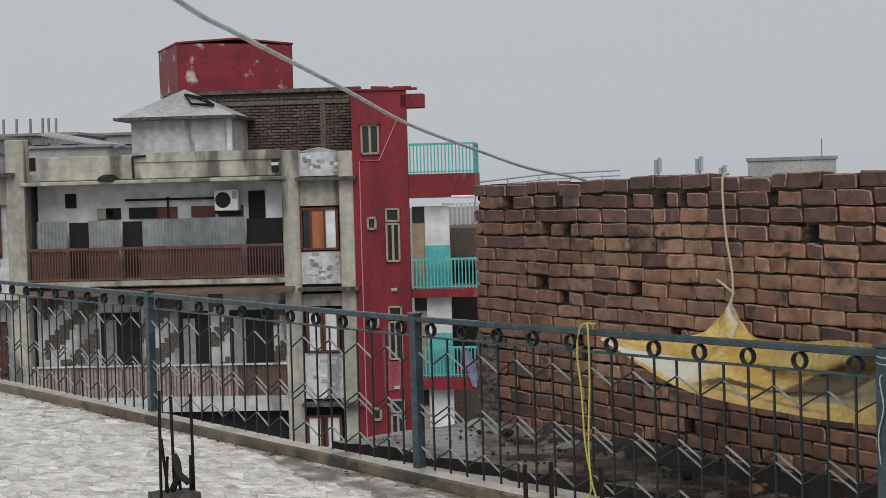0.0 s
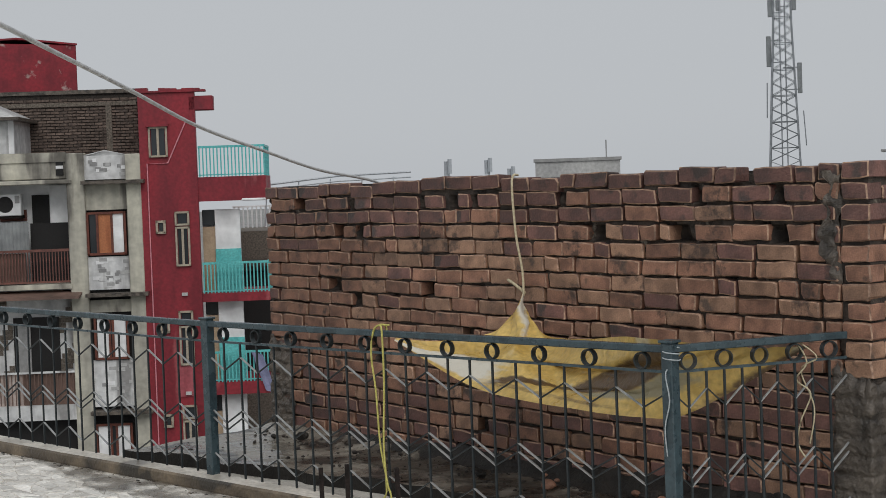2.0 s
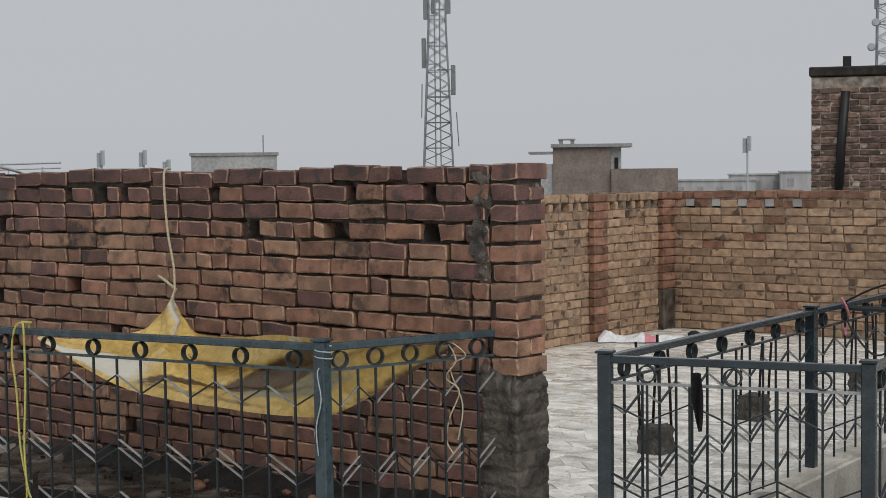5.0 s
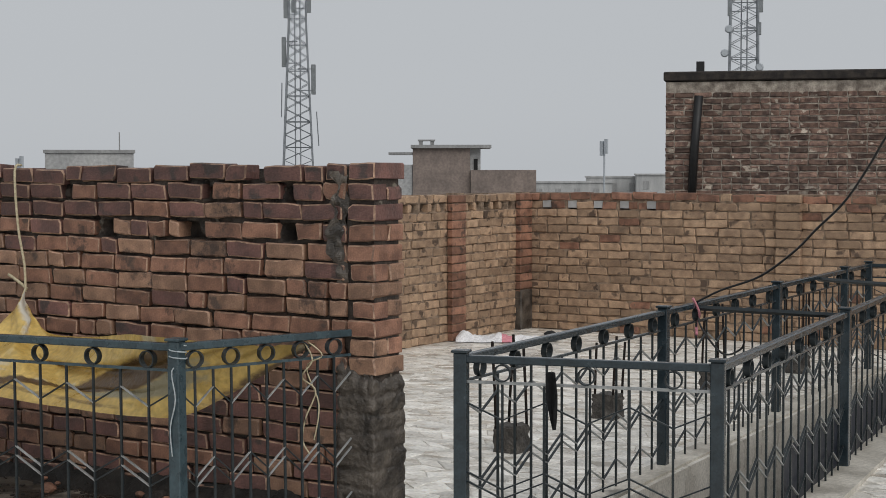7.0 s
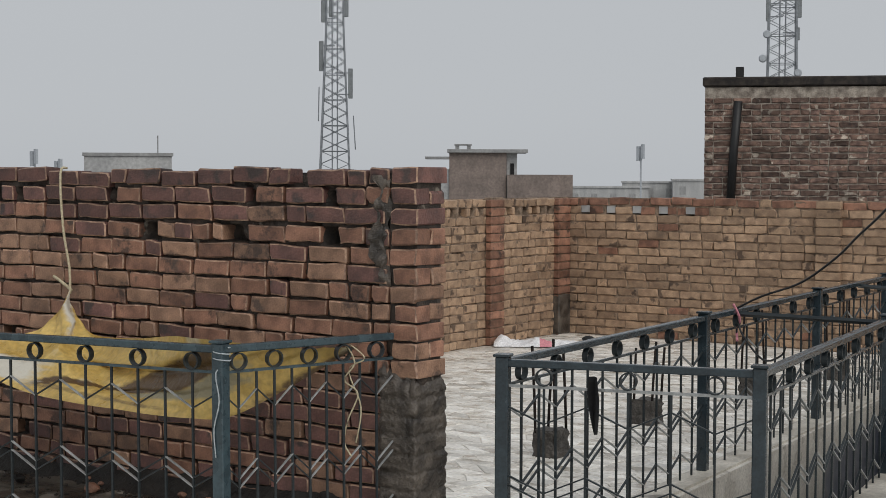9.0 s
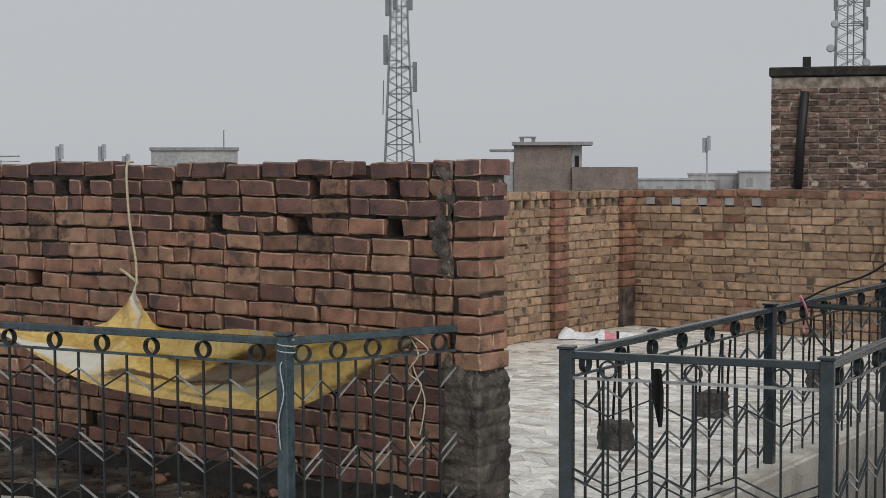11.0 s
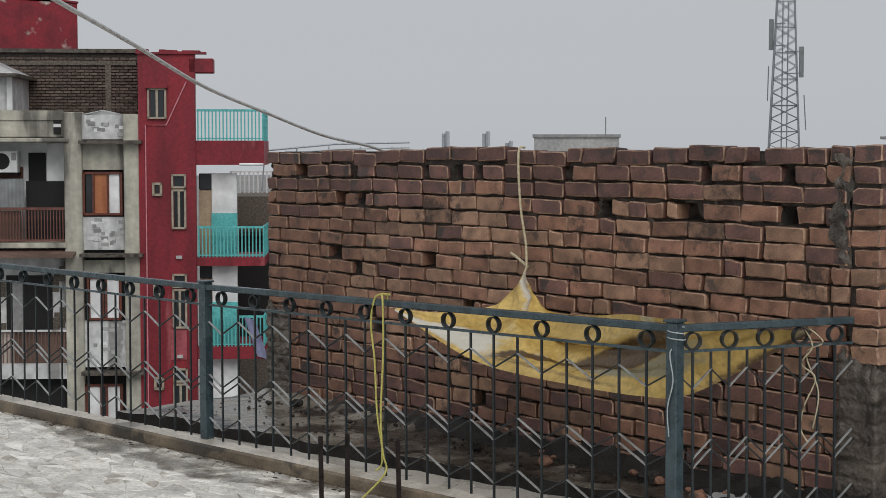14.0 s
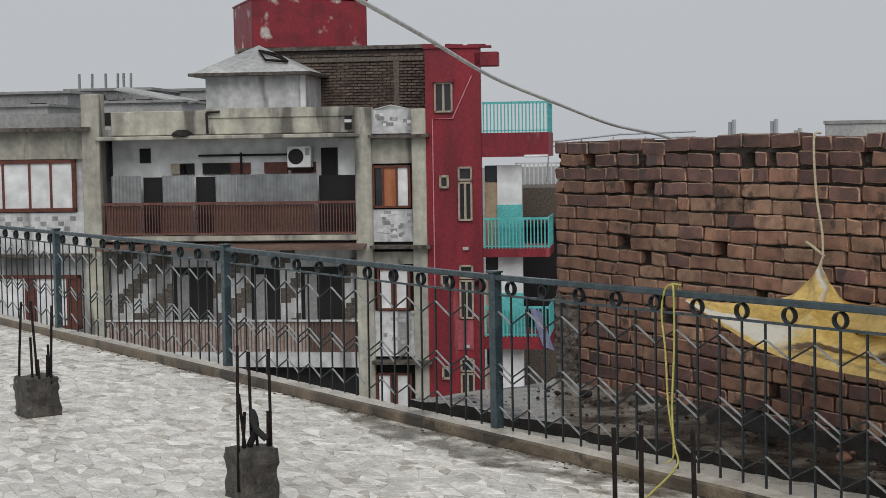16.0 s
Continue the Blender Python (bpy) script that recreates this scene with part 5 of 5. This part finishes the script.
def antenna(t, x, y, z0, z1, w=0.32):
    a = part("antenna_panel", boxes((x - w / 2, x + w / 2, y - 0.09, y + 0.09, z0, z1), bevel=0.03), M["antenna"], t)
    for zm in (z0 + 0.25, z1 - 0.35):
        part("mount", boxes((min(x, 0), max(x, 0), y - 0.03, y + 0.03, zm, zm + 0.07)), M["steel"], a)


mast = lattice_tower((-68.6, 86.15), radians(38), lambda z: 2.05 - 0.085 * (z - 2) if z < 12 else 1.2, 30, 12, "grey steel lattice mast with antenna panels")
for x, z0, z1 in ((-0.95, 8.8, 10.9), (1.1, 6.9, 9.0), (-0.8, 12.2, 14.4), (0.8, 12.6, 14.6), (-0.25, 12.6, 14.6)):
    antenna(mast, x, -0.5, z0, z1)
for a, b in (((-1.15, -0.6, 5.3), (-1.1, -0.6, 7.7)), ((1.45, -0.6, 3.3), (1.3, -0.6, 5.7))):
    bm = bmesh.new()
    tube(bm, [a, b], 0.04, 5)
    part("side_pole", bm, M["steel"], mast)
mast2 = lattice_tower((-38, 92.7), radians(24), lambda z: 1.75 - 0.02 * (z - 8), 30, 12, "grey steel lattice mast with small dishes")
for x, z0, z1 in ((-0.9, 11.2, 12.6), (1.0, 11.4, 12.8), (0.9, 10.0, 10.8)):
    antenna(mast2, x, -0.8, z0, z1, 0.28)
for x, z in ((-1.2, 8.9), (-0.95, 10.4), (0.95, 8.0)):
    bm = bmesh.new()
    bmesh.ops.create_cone(bm, cap_ends=True, segments=14, radius1=0.26, radius2=0.2, depth=0.2, matrix=Matrix.Translation((x, -0.9, z)) @ Matrix.Rotation(math.pi / 2, 4, "X"))
    part("dish", bm, M["pale_steel"], mast2)

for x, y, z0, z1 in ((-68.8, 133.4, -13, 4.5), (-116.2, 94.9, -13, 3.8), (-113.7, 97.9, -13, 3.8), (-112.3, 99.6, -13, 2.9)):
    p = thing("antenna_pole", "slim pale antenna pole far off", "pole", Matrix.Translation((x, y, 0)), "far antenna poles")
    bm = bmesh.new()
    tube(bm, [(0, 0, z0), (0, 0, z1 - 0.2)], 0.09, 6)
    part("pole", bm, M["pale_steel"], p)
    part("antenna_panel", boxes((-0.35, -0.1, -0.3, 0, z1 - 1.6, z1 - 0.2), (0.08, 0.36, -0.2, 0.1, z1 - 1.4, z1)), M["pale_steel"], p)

for x, y, w, h, z in ((-124, 217, 9, 7, -1.0), (-112, 226, 14, 8, 0.2), (-119, 216, 16, 8, -0.6), (-106, 222, 5, 6, 0.6), (-97, 230, 12, 8, 0.3), (-60, 120, 10, 6, -0.9), (-140, 190, 20, 8, -0.6), (-178, 150, 20, 8, 0.2)):
    h_ = thing("far_house", "pale distant flat-roofed house", "building", Matrix.Translation((x, y, 0)) @ Matrix.Rotation(radians(28), 4, "Z"), "far houses")
    part("wall", boxes((-w / 2, w / 2, 0, h, -13, z)), M["far_wall"], h_)
    part("roof_edge", boxes((-w / 2 - 0.2, w / 2 + 0.2, -0.2, h, z, z + 0.25)), M["far_wall"], h_)
    wm = mesh_of(boxes((-0.5, 0.5, -0.05, 0.05, -2.2, -0.9)), "window", M["far_grey"])
    for k in range(int(w / 3)):
        share("window", wm, h_, Matrix.Translation((-w / 2 + 1.5 + 3 * k, 0, z)))


# ---- things on the terrace ----
def bent_bar(bm, x, y, z0, z1, r, lean=0.03, rad=0.0085):
    dx, dy = r.uniform(-lean, lean), r.uniform(-lean, lean)
    tube(bm, [(x, y, z0), (x + dx * 0.4, y + dy * 0.4, z0 + (z1 - z0) * 0.5), (x + dx, y + dy, z1)], rad, 6)


def column_stub(x, y, seed, size=0.22, height=0.25, bars=((-1, -1, 0.55), (1, -1, 0.5), (1, 1, 0.52), (-1, 1, 0.2), (0, 0, 0.18)), turn=0.0, dark=False, tape=False):
    """A cut concrete column with starter bars."""
    r = random.Random(seed)
    t = thing("column_stub", "broken concrete column stub with rusty starter bars", "column stub", Matrix.Translation((x, y, 0)) @ Matrix.Rotation(turn, 4, "Z"), "column stubs on the terrace")
    bm = bmesh.new()
    bmesh.ops.create_cube(bm, size=1)
    bmesh.ops.subdivide_edges(bm, edges=bm.edges, cuts=9, use_grid_fill=True)
    for v in bm.verts:
        z = v.co.z + 0.5
        flare = 1 + 0.16 * max(0, 0.3 - z)
        p = Vector((v.co.x * size * flare, v.co.y * size * flare, z * height))
        n = noise.noise(p * 14 + Vector((seed, 0, 0))) * 0.009 + noise.noise(p * 40) * 0.009 - 0.004 * (int(z * 6 + seed) % 3 == 1)
        v.co = p + Vector((2 * v.co.x * n, 2 * v.co.y * n, n if z > 0.9 else 0))
    for v in bm.verts:
        v.co.z = max(v.co.z, 0.0)
    part("stump", bm, M["stump"], t)
    for bx, by, h in bars:
        bm = bmesh.new()
        bent_bar(bm, bx * size * 0.42, by * size * 0.42, 0.05, height + h, r)
        part("starter_bar", bm, M["rust"], t, smooth=True)
    if tape:
        bm = bmesh.new()
        tube(bm, smooth_line([(-0.02, 0.0, height), (0.02, 0.02, height + 0.1), (0.0, 0.01, height + 0.17), (0.05, 0.0, height + 0.1), (0.1, 0.03, height + 0.05)], 5), 0.016, 6)
        part("rag", bm, M["cloth_black"], t, smooth=True)
    return t


column_stub(-7.1, 2.74, 1, size=0.19, turn=0.1, tape=True, bars=((0.6, -1.2, 0.5), (-0.3, 0.2, 0.46), (0.5, 1.1, 0.47), (-0.3, -0.5, 0.17), (0.1, -0.3, 0.26), (0.2, 1.0, 0.17), (-0.4, 0.8, 0.1)))
column_stub(-10.06, 2.45, 2, turn=0.1, bars=((-1, -1, 0.48), (-0.3, 0.2, 0.48), (1, 0.6, 0.46), (0.3, -0.4, 0.26), (0.5, 0.5, 0.14), (0.8, 0, 0.12), (0.1, 0.9, 0.2)))
column_stub(-4.22, 3.02, 3, turn=0.1, bars=((-1, -1, 0.5), (0.1, -0.8, 0.52), (1.1, 0.9, 0.5)))
column_stub(-4.76, 8.02, 4, size=0.16, height=0.17, bars=((-1, -1, 0.5), (1, -1, 0.55), (1, 1, 0.5), (-1, 1, 0.45)))
column_stub(-4.85, 9.45, 5, size=0.16, height=0.17, bars=((-1, -1, 0.35), (1, -1, 0.4), (1, 1, 0.35)))
column_stub(-4.75, 11.0, 6, size=0.16, height=0.17, bars=((-1, -1, 0.5), (1, -1, 0.55), (1, 1, 0.5)))
column_stub(-4.6, 12.4, 7, size=0.16, height=0.17, bars=((-1, -1, 0.6), (1, -1, 0.62), (1, 1, 0.5)))

# yellow sheet slung between railing and wall
bm = bmesh.new()
top_pts = smooth_line([(-6.525, 4.93, 0.88), (-6.44, 5.15, 0.85), (-6.33, 5.42, 0.875), (-6.31, 5.52, 0.935), (-6.298, 5.59, 1.0), (-6.288, 5.62, 1.075), (-6.255, 5.615, 1.0), (-6.17, 5.58, 0.93), (-5.98, 5.5, 0.872), (-5.5, 5.3, 0.9), (-5.05, 5.12, 0.955), (-4.72, 4.98, 0.975), (-4.48, 5.15, 0.95), (-4.29, 5.54, 0.95)], 12)
bot_pts = smooth_line([(-6.525, 4.91, 0.87), (-6.42, 4.97, 0.8), (-6.3, 5.0, 0.74), (-6.1, 5.02, 0.67), (-5.9, 5.02, 0.635), (-5.7, 5.02, 0.62), (-5.5, 5.02, 0.612), (-5.3, 5.02, 0.61), (-5.1, 5.0, 0.61), (-4.85, 5.0, 0.615), (-4.65, 5.05, 0.63), (-4.5, 5.22, 0.73), (-4.3, 5.53, 0.92)], 12)
NR = 34
grid = []
for i, (a, b) in enumerate(zip(top_pts, bot_pts)):
    s = i / (len(top_pts) - 1)
    col = []
    for k in range(NR + 1):
        q = k / NR
        p = a.lerp(b, q)
        belly = math.sin(math.pi * q) * math.sin(math.pi * s)
        p.y -= 0.03 * belly
        p.z -= 0.10 * belly * (1 - q)
        wave = q * 2.6 + s * 1.5 + 0.5 * noise.noise((s * 4, q * 2, 0))
        fold = (abs(wave % 1 - 0.5) * 2 - 0.5) * 0.085 * min(1, 3 * (1 - s)) * min(1, 3 * s + 0.2) + 0.022 * noise.noise((s * 14, q * 6, 3)) + 0.02 * noise.noise((s * 26 + q * 9, q * 5 - s * 4, 5)) + 0.008 * noise.noise((s * 70 + q * 20, q * 12, 7))
        p.y += fold * math.sin(math.pi * min(1, q * 1.4 + 0.1)) * min(1, 6 * s, 3 * (1 - s))
        p.z += fold * 0.4 * math.sin(math.pi * q)
        col.append(bm.verts.new(p))
    grid.append(col)
for i in range(len(grid) - 1):
    s = i / (len(grid) - 1)
    for k in range(NR):
        q = k / NR
        f = bm.faces.new((grid[i][k], grid[i + 1][k], grid[i + 1][k + 1], grid[i][k + 1]))
        f.smooth = True
        f.material_index = 0
paint = bm.loops.layers.float_color.new("stain")
spots = {}
for i, col in enumerate(grid):
    s = i / (len(grid) - 1)
    for k, v in enumerate(col):
        q = k / NR
        soft = lambda value, span: max(0, min(1, value / span))
        X = v.co.x
        # brown carries the folds' shade in the colour, pale and olive the stains
        crease = 0.86 - 0.62 * (X + 5.95) / 1.2 + 0.05 * noise.noise((X * 3, 2, 0))
        brown = min(1, 2.5 * max(0, 1 - abs(q - crease) / (0.07 + 0.14 * soft(X + 5.6, 0.4)))) * soft(X + 6.05, 0.15) * soft(-4.62 - X, 0.15)
        hem = max(0, 1 - abs(q - 0.9) / 0.04) * soft(X + 6.1, 0.3) * soft(-4.9 - X, 0.3)
        edge = soft(q - 0.86, 0.1) * 0.8 * soft(X + 4.75, 0.3)
        pale = 1.0 * soft(-5.85 - X, 0.3) * soft(q - 0.5, 0.15) * soft(0.97 - q, 0.08) + (max(0, 1 - abs(s - 0.45) / 0.08) * soft(0.4 - q, 0.2))
        olive = (1 - brown) * soft(q - crease - 0.08, 0.1) * soft(0.8 - q, 0.1) * soft(X + 5.75, 0.2) * soft(-4.5 - X, 0.2)
        spots[v] = (max(brown, hem * 0.8, edge), min(1, pale), olive, 1)
for f in bm.faces:
    for lp in f.loops:
        lp[paint] = spots[lp.vert]
tarp = part("plastic_sheet", bm, M["tarp"])
tagged(tarp, "yellow plastic sheet slung between railing and brick wall", "tarpaulin")

rope = bmesh.new()
tube(rope, smooth_line([(-6.41, 5.72, 1.72), (-6.4, 5.665, 1.69), (-6.37, 5.655, 1.4), (-6.32, 5.65, 1.2), (-6.288, 5.625, 1.06)], 4), 0.007, 6)
tube(rope, smooth_line([(-6.43, 5.64, 1.145), (-6.36, 5.63, 1.12), (-6.29, 5.64, 1.075)], 4), 0.008, 6)
ro = part("rope", rope, M["rope_white"], smooth=True)
tagged(ro, "pale rope holding the sheet up to the wall", "rope")
yr = bmesh.new()
yy = rail_y(-6.29) - 0.03
tube(yr, smooth_line([(-6.33, yy + 0.07, 0.94), (-6.33, yy + 0.06, 0.99), (-6.3, yy, 1.0), (-6.27, yy - 0.01, 0.97), (-6.28, yy, 0.7), (-6.3, yy, 0.4), (-6.29, yy, 0.16), (-6.32, yy - 0.02, 0.115)], 5), 0.0055, 6)
tube(yr, smooth_line([(-6.26, yy + 0.03, 1.0), (-6.34, yy, 0.985), (-6.38, yy, 0.85), (-6.35, yy, 0.66), (-6.33, yy, 0.4), (-6.28, yy, 0.2), (-6.24, yy - 0.02, 0.11), (-6.1, yy - 0.3, 0.02), (-6.0, yy - 0.42, 0.012)], 5), 0.0055, 6)
yo = part("rope", yr, M["rope_yellow"], smooth=True, m=Matrix.Translation((0.035, 0.004, -0.012)))
tagged(yo, "yellow rope knotted on the railing, ends hanging", "rope")
wr = bmesh.new()
tube(wr, smooth_line([(-4.3, 5.42, 0.96), (-4.26, 5.45, 0.86), (-4.31, 5.44, 0.78), (-4.25, 5.46, 0.72), (-4.29, 5.44, 0.6), (-4.31, 5.44, 0.5), (-4.27, 5.44, 0.44)], 6), 0.0038, 5)
tube(wr, smooth_line([(-4.3, 5.44, 0.95), (-4.22, 5.47, 0.88), (-4.3, 5.46, 0.82), (-4.24, 5.47, 0.66), (-4.26, 5.46, 0.5)], 6), 0.0035, 5)
wo = part("cord", wr, M["rope_white"], smooth=True)
tagged(wo, "tangled pale cord hanging on the railing", "cord")

pc = bmesh.new()
px_, py_ = posts[4][0], posts[4][1]
wind = [(px_ + 0.036 * math.cos(k * 0.8), py_ + 0.036 * math.sin(k * 0.8), 0.965 - 0.0035 * k) for k in range(18)]
tube(pc, smooth_line(wind + [(px_ + 0.0, py_ - 0.036, 0.86), (px_ + 0.018, py_ - 0.036, 0.74), (px_ - 0.012, py_ - 0.036, 0.62), (px_ - 0.002, py_ - 0.036, 0.5)], 4), 0.003, 5)
pco = part("cord", pc, M["rope_pale_blue"], smooth=True)
tagged(pco, "thin pale cord wound round the corner post", "cord")

# overhead cables
cb = bmesh.new()
pts = []
for (dx, dy, dz), d in (((-0.9216, 0.3688, 0.121), 4.6), ((-0.9091, 0.4048, 0.0989), 5.2), ((-0.884, 0.4631, 0.0645), 6.4), ((-0.8644, 0.5011, 0.04), 7.4), ((-0.8444, 0.5352, 0.0238), 8.2), ((-0.8248, 0.5654, 0.01), 9.0), ((-0.8018, 0.5976, -0.0005), 9.75)):
    pts.append(Vector((dx * d, dy * d, 1.7 + dz * d)))
first = pts[0] + (pts[0] - pts[1]) * 2.5 + Vector((0, 0, 0.08))
tube(cb, smooth_line([first + (pts[0] - pts[1]) * 3 + Vector((0, 0, 0.3)), first] + pts + [Vector((-7.95, 6.1, 1.5))], 8), 0.0088, 8)
co = part("overhead_cable", cb, M["cable"], smooth=True)
tagged(co, "thick grey cable sagging to the brick wall", "cable")
wi = bmesh.new()
pts = [Vector((-3.84, 8.62, 0.9))]
for (dx, dy, dz), d in (((-0.3898, 0.9176, -0.0775), 9.35), ((-0.3679, 0.9273, -0.0685), 9.2), ((-0.3485, 0.9358, -0.0525), 9.0), ((-0.3368, 0.9408, -0.0391), 8.8), ((-0.3208, 0.9469, -0.0216), 8.6),
                        ((-0.3072, 0.9516, 0.0004), 8.35), ((-0.2955, 0.9551, 0.0218), 8.1), ((-0.2804, 0.9591, 0.0392), 7.9)):
    pts.append(Vector((dx * d - 0.042, dy * d + 0.056, 1.703 + dz * d)))
tube(wi, smooth_line(pts + [pts[-1] + (pts[-1] - pts[-2]) * 4], 6), 0.007, 6)
tube(wi, smooth_line([(-3.84, 8.62, 0.9), (-3.8, 8.6, 0.76), (-3.62, 8.5, 0.62), (-3.47, 8.4, 0.66), (-3.42, 8.35, 0.72)], 5), 0.006, 6)
wio = part("overhead_cable", wi, M["black"], smooth=True)
tagged(wio, "thin black wire tied to the shaft railing", "cable")
tie_ = bmesh.new()
tube(tie_, smooth_line([(-3.83, 8.55, 0.93), (-3.81, 8.6, 0.84), (-3.85, 8.65, 0.77), (-3.82, 8.59, 0.71)], 5), 0.008, 6)
tt = part("knotted_rag", tie_, M["cloth_pink"], smooth=True)
tagged(tt, "faded pink rag knotted round the wire", "rag")

# bars across the shaft
for y0, y1 in ((8.62, 8.54), (11.3, 10.9)):
    bm = bmesh.new()
    tube(bm, [(shaft_near(y0), y0, 0.868), (shaft_off(y1), y1, 0.872)], 0.016, 4)
    cbm = part("cross_bar", bm, M["rail_dark"])
    tagged(cbm, "dark metal bar across the shaft", "bar", "bars across the shaft")
bm = bmesh.new()
for k in range(4):
    tube(bm, [(-3.5 + 0.02 * k, 7.6 + k * 0.25, -0.57), (-2.95, 8.5 + k * 0.2, -0.56)], 0.012, 5)
fr = part("metal_grate", bm, M["steel"])
tagged(fr, "thin metal bars lying in the shaft", "grate")

# cloth heap by the far corner, and a black rag on the shaft railing
def heap(x0, y0, length, width, height, seed, turn):
    bm = bmesh.new()
    nx, ny = 36, 12
    g = []
    for i in range(nx + 1):
        row = []
        for j in range(ny + 1):
            u, v = i / nx, j / ny
            env = math.sin(math.pi * v) ** 0.7 * (0.55 + 0.65 * abs(noise.noise((u * 3.3, seed, 0)))) * min(1, 6 * u + 0.5, 6 * (1 - u) + 0.5)
            z = height * env * (0.7 + 0.6 * noise.noise((u * 9, v * 3, seed))) + (height * 0.45 * math.exp(-((u - 0.1) / 0.08) ** 2) * math.sin(math.pi * v))
            row.append(bm.verts.new(((u - 0.5) * length, (v - 0.5) * width * (0.8 + 0.5 * noise.noise((u * 5, 1, seed))), max(0.006, z + 0.012 * noise.noise((u * 30, v * 10, seed))))))
        g.append(row)
    for i in range(nx):
        for j in range(ny):
            f = bm.faces.new((g[i][j], g[i + 1][j], g[i + 1][j + 1], g[i][j + 1]))
            f.smooth = True
            if 0.5 < i / nx < 0.66 and j < 7:
                f.material_index = 1
    return part("crumpled_cloth", bm, [M["cloth_white"], M["cloth_pink"]], m=Matrix.Translation((x0, y0, 0.008)) @ Matrix.Rotation(turn, 4, "Z"))


tagged(heap(-7.87, 13.02, 0.85, 0.32, 0.13, 3, radians(32)), "white cloth with a pink patch lying on the wet floor", "cloth")
bm = bmesh.new()
bmesh.ops.create_icosphere(bm, subdivisions=2, radius=0.07)
for v in bm.verts:
    v.co *= 1 + 0.4 * noise.noise(v.co * 18)
    v.co.z = max(v.co.z * 0.8, -0.045)
bu = part("bundle", bm, M["cloth_black"], m=Matrix.Translation((-7.45, 13.32, 0.055)), smooth=True)
tagged(bu, "dark bundle beside the white cloth", "bundle")
bm = bmesh.new()
cols = []
for i in range(5):
    col = []
    for k in range(9):
        z = 0.845 - 0.245 * k / 8
        w = 0.05 * (1 - 0.75 * max(0, k - 3) / 5)
        col.append(bm.verts.new((-3.22 + (i / 4 - 0.5) * w + 0.012 * k / 8, 5.745 - 0.012 * math.sin(i * 2.1 + k * 0.4), z)))
    cols.append(col)
for a, b in zip(cols, cols[1:]):
    for k in range(8):
        bm.faces.new((a[k], b[k], b[k + 1], a[k + 1]))
bmesh.ops.solidify(bm, geom=bm.faces[:], thickness=0.012)
bl = part("black_rag", bm, M["cloth_black"], smooth=True)
tagged(bl, "black rag hung on the shaft railing", "rag")
bm = bmesh.new()
cols = [[bm.verts.new((-4.95 + 0.3 * i / 8, 5.44 + 0.17 * j / 8, 0.095 + 0.03 * abs(noise.noise((i * 0.8, j * 0.8, 2))) + 0.012 * noise.noise((i * 2, j * 2, 9)))) for j in range(9)] for i in range(9)]
for a, b in zip(cols, cols[1:]):
    for k in range(8):
        bm.faces.new((a[k], b[k], b[k + 1], a[k + 1]))
sc = part("crumpled_bag", bm, M["far_wall"], smooth=True)
tagged(sc, "crumpled pale plastic bag on the ledge", "bag")

# dark sheet tied inside the lower half of the shaft railing
bm = bmesh.new()
cols = []
for i in range(61):
    y = 7.2 + 5.4 * i / 60
    cols.append([bm.verts.new((shaft_off(y) - 0.03 - 0.01 * noise.noise((y * 4, k, 1)), y, 0.03 + (0.31 + 0.03 * noise.noise((y * 1.7, 0, 4))) * k / 6)) for k in range(7)])
for a, b in zip(cols, cols[1:]):
    for k in range(6):
        bm.faces.new((a[k], b[k], b[k + 1], a[k + 1]))
ns = part("shaft_sheet", bm, M["blue_steel"], smooth=True)
tagged(ns, "dark navy sheet tied to the shaft railing", "sheet")

# film of silt and water on the paving beside the kerb
bm = bmesh.new()
rows = []
for i in range(121):
    x = -9.6 + 5.2 * i / 120
    w = 0.34 + 0.24 * noise.noise((x * 1.3, 0, 3)) + 0.07 * noise.noise((x * 6, 0, 5))
    w *= min(1, i / 30, (120 - i) / 6)
    rows.append([bm.verts.new((x, rail_y(x) - 0.11 - w * k / 4, 0.0095)) for k in range(5)])
for a, b in zip(rows, rows[1:]):
    for k in range(4):
        bm.faces.new((a[k], a[k + 1], b[k + 1], b[k]))
fm = part("silt_film", bm, M["silt_film"])
tagged(fm, "thin brown film of wet silt beside the kerb", "silt", kind="stuff")

# silt washed against the kerb
r = random.Random(77)
bm = bmesh.new()
for k in range(260):
    x = r.uniform(-14, -4.6)
    y = rail_y(x) - 0.135 - 0.10 * r.random() ** 2.5
    q = 0.003 + 0.007 * r.random() ** 2
    out = bmesh.ops.create_icosphere(bm, subdivisions=1, radius=q)
    sx, sy = r.uniform(1.0, 3.2), r.uniform(0.8, 1.4)
    for v in out["verts"]:
        v.co = Vector((x + v.co.x * sx, y + v.co.y * sy, 0.006 + v.co.z * 0.3))
si = part("silt", bm, M["gutter"], smooth=True)
tagged(si, "dark silt and crumbs washed along the kerb", "silt", kind="stuff")
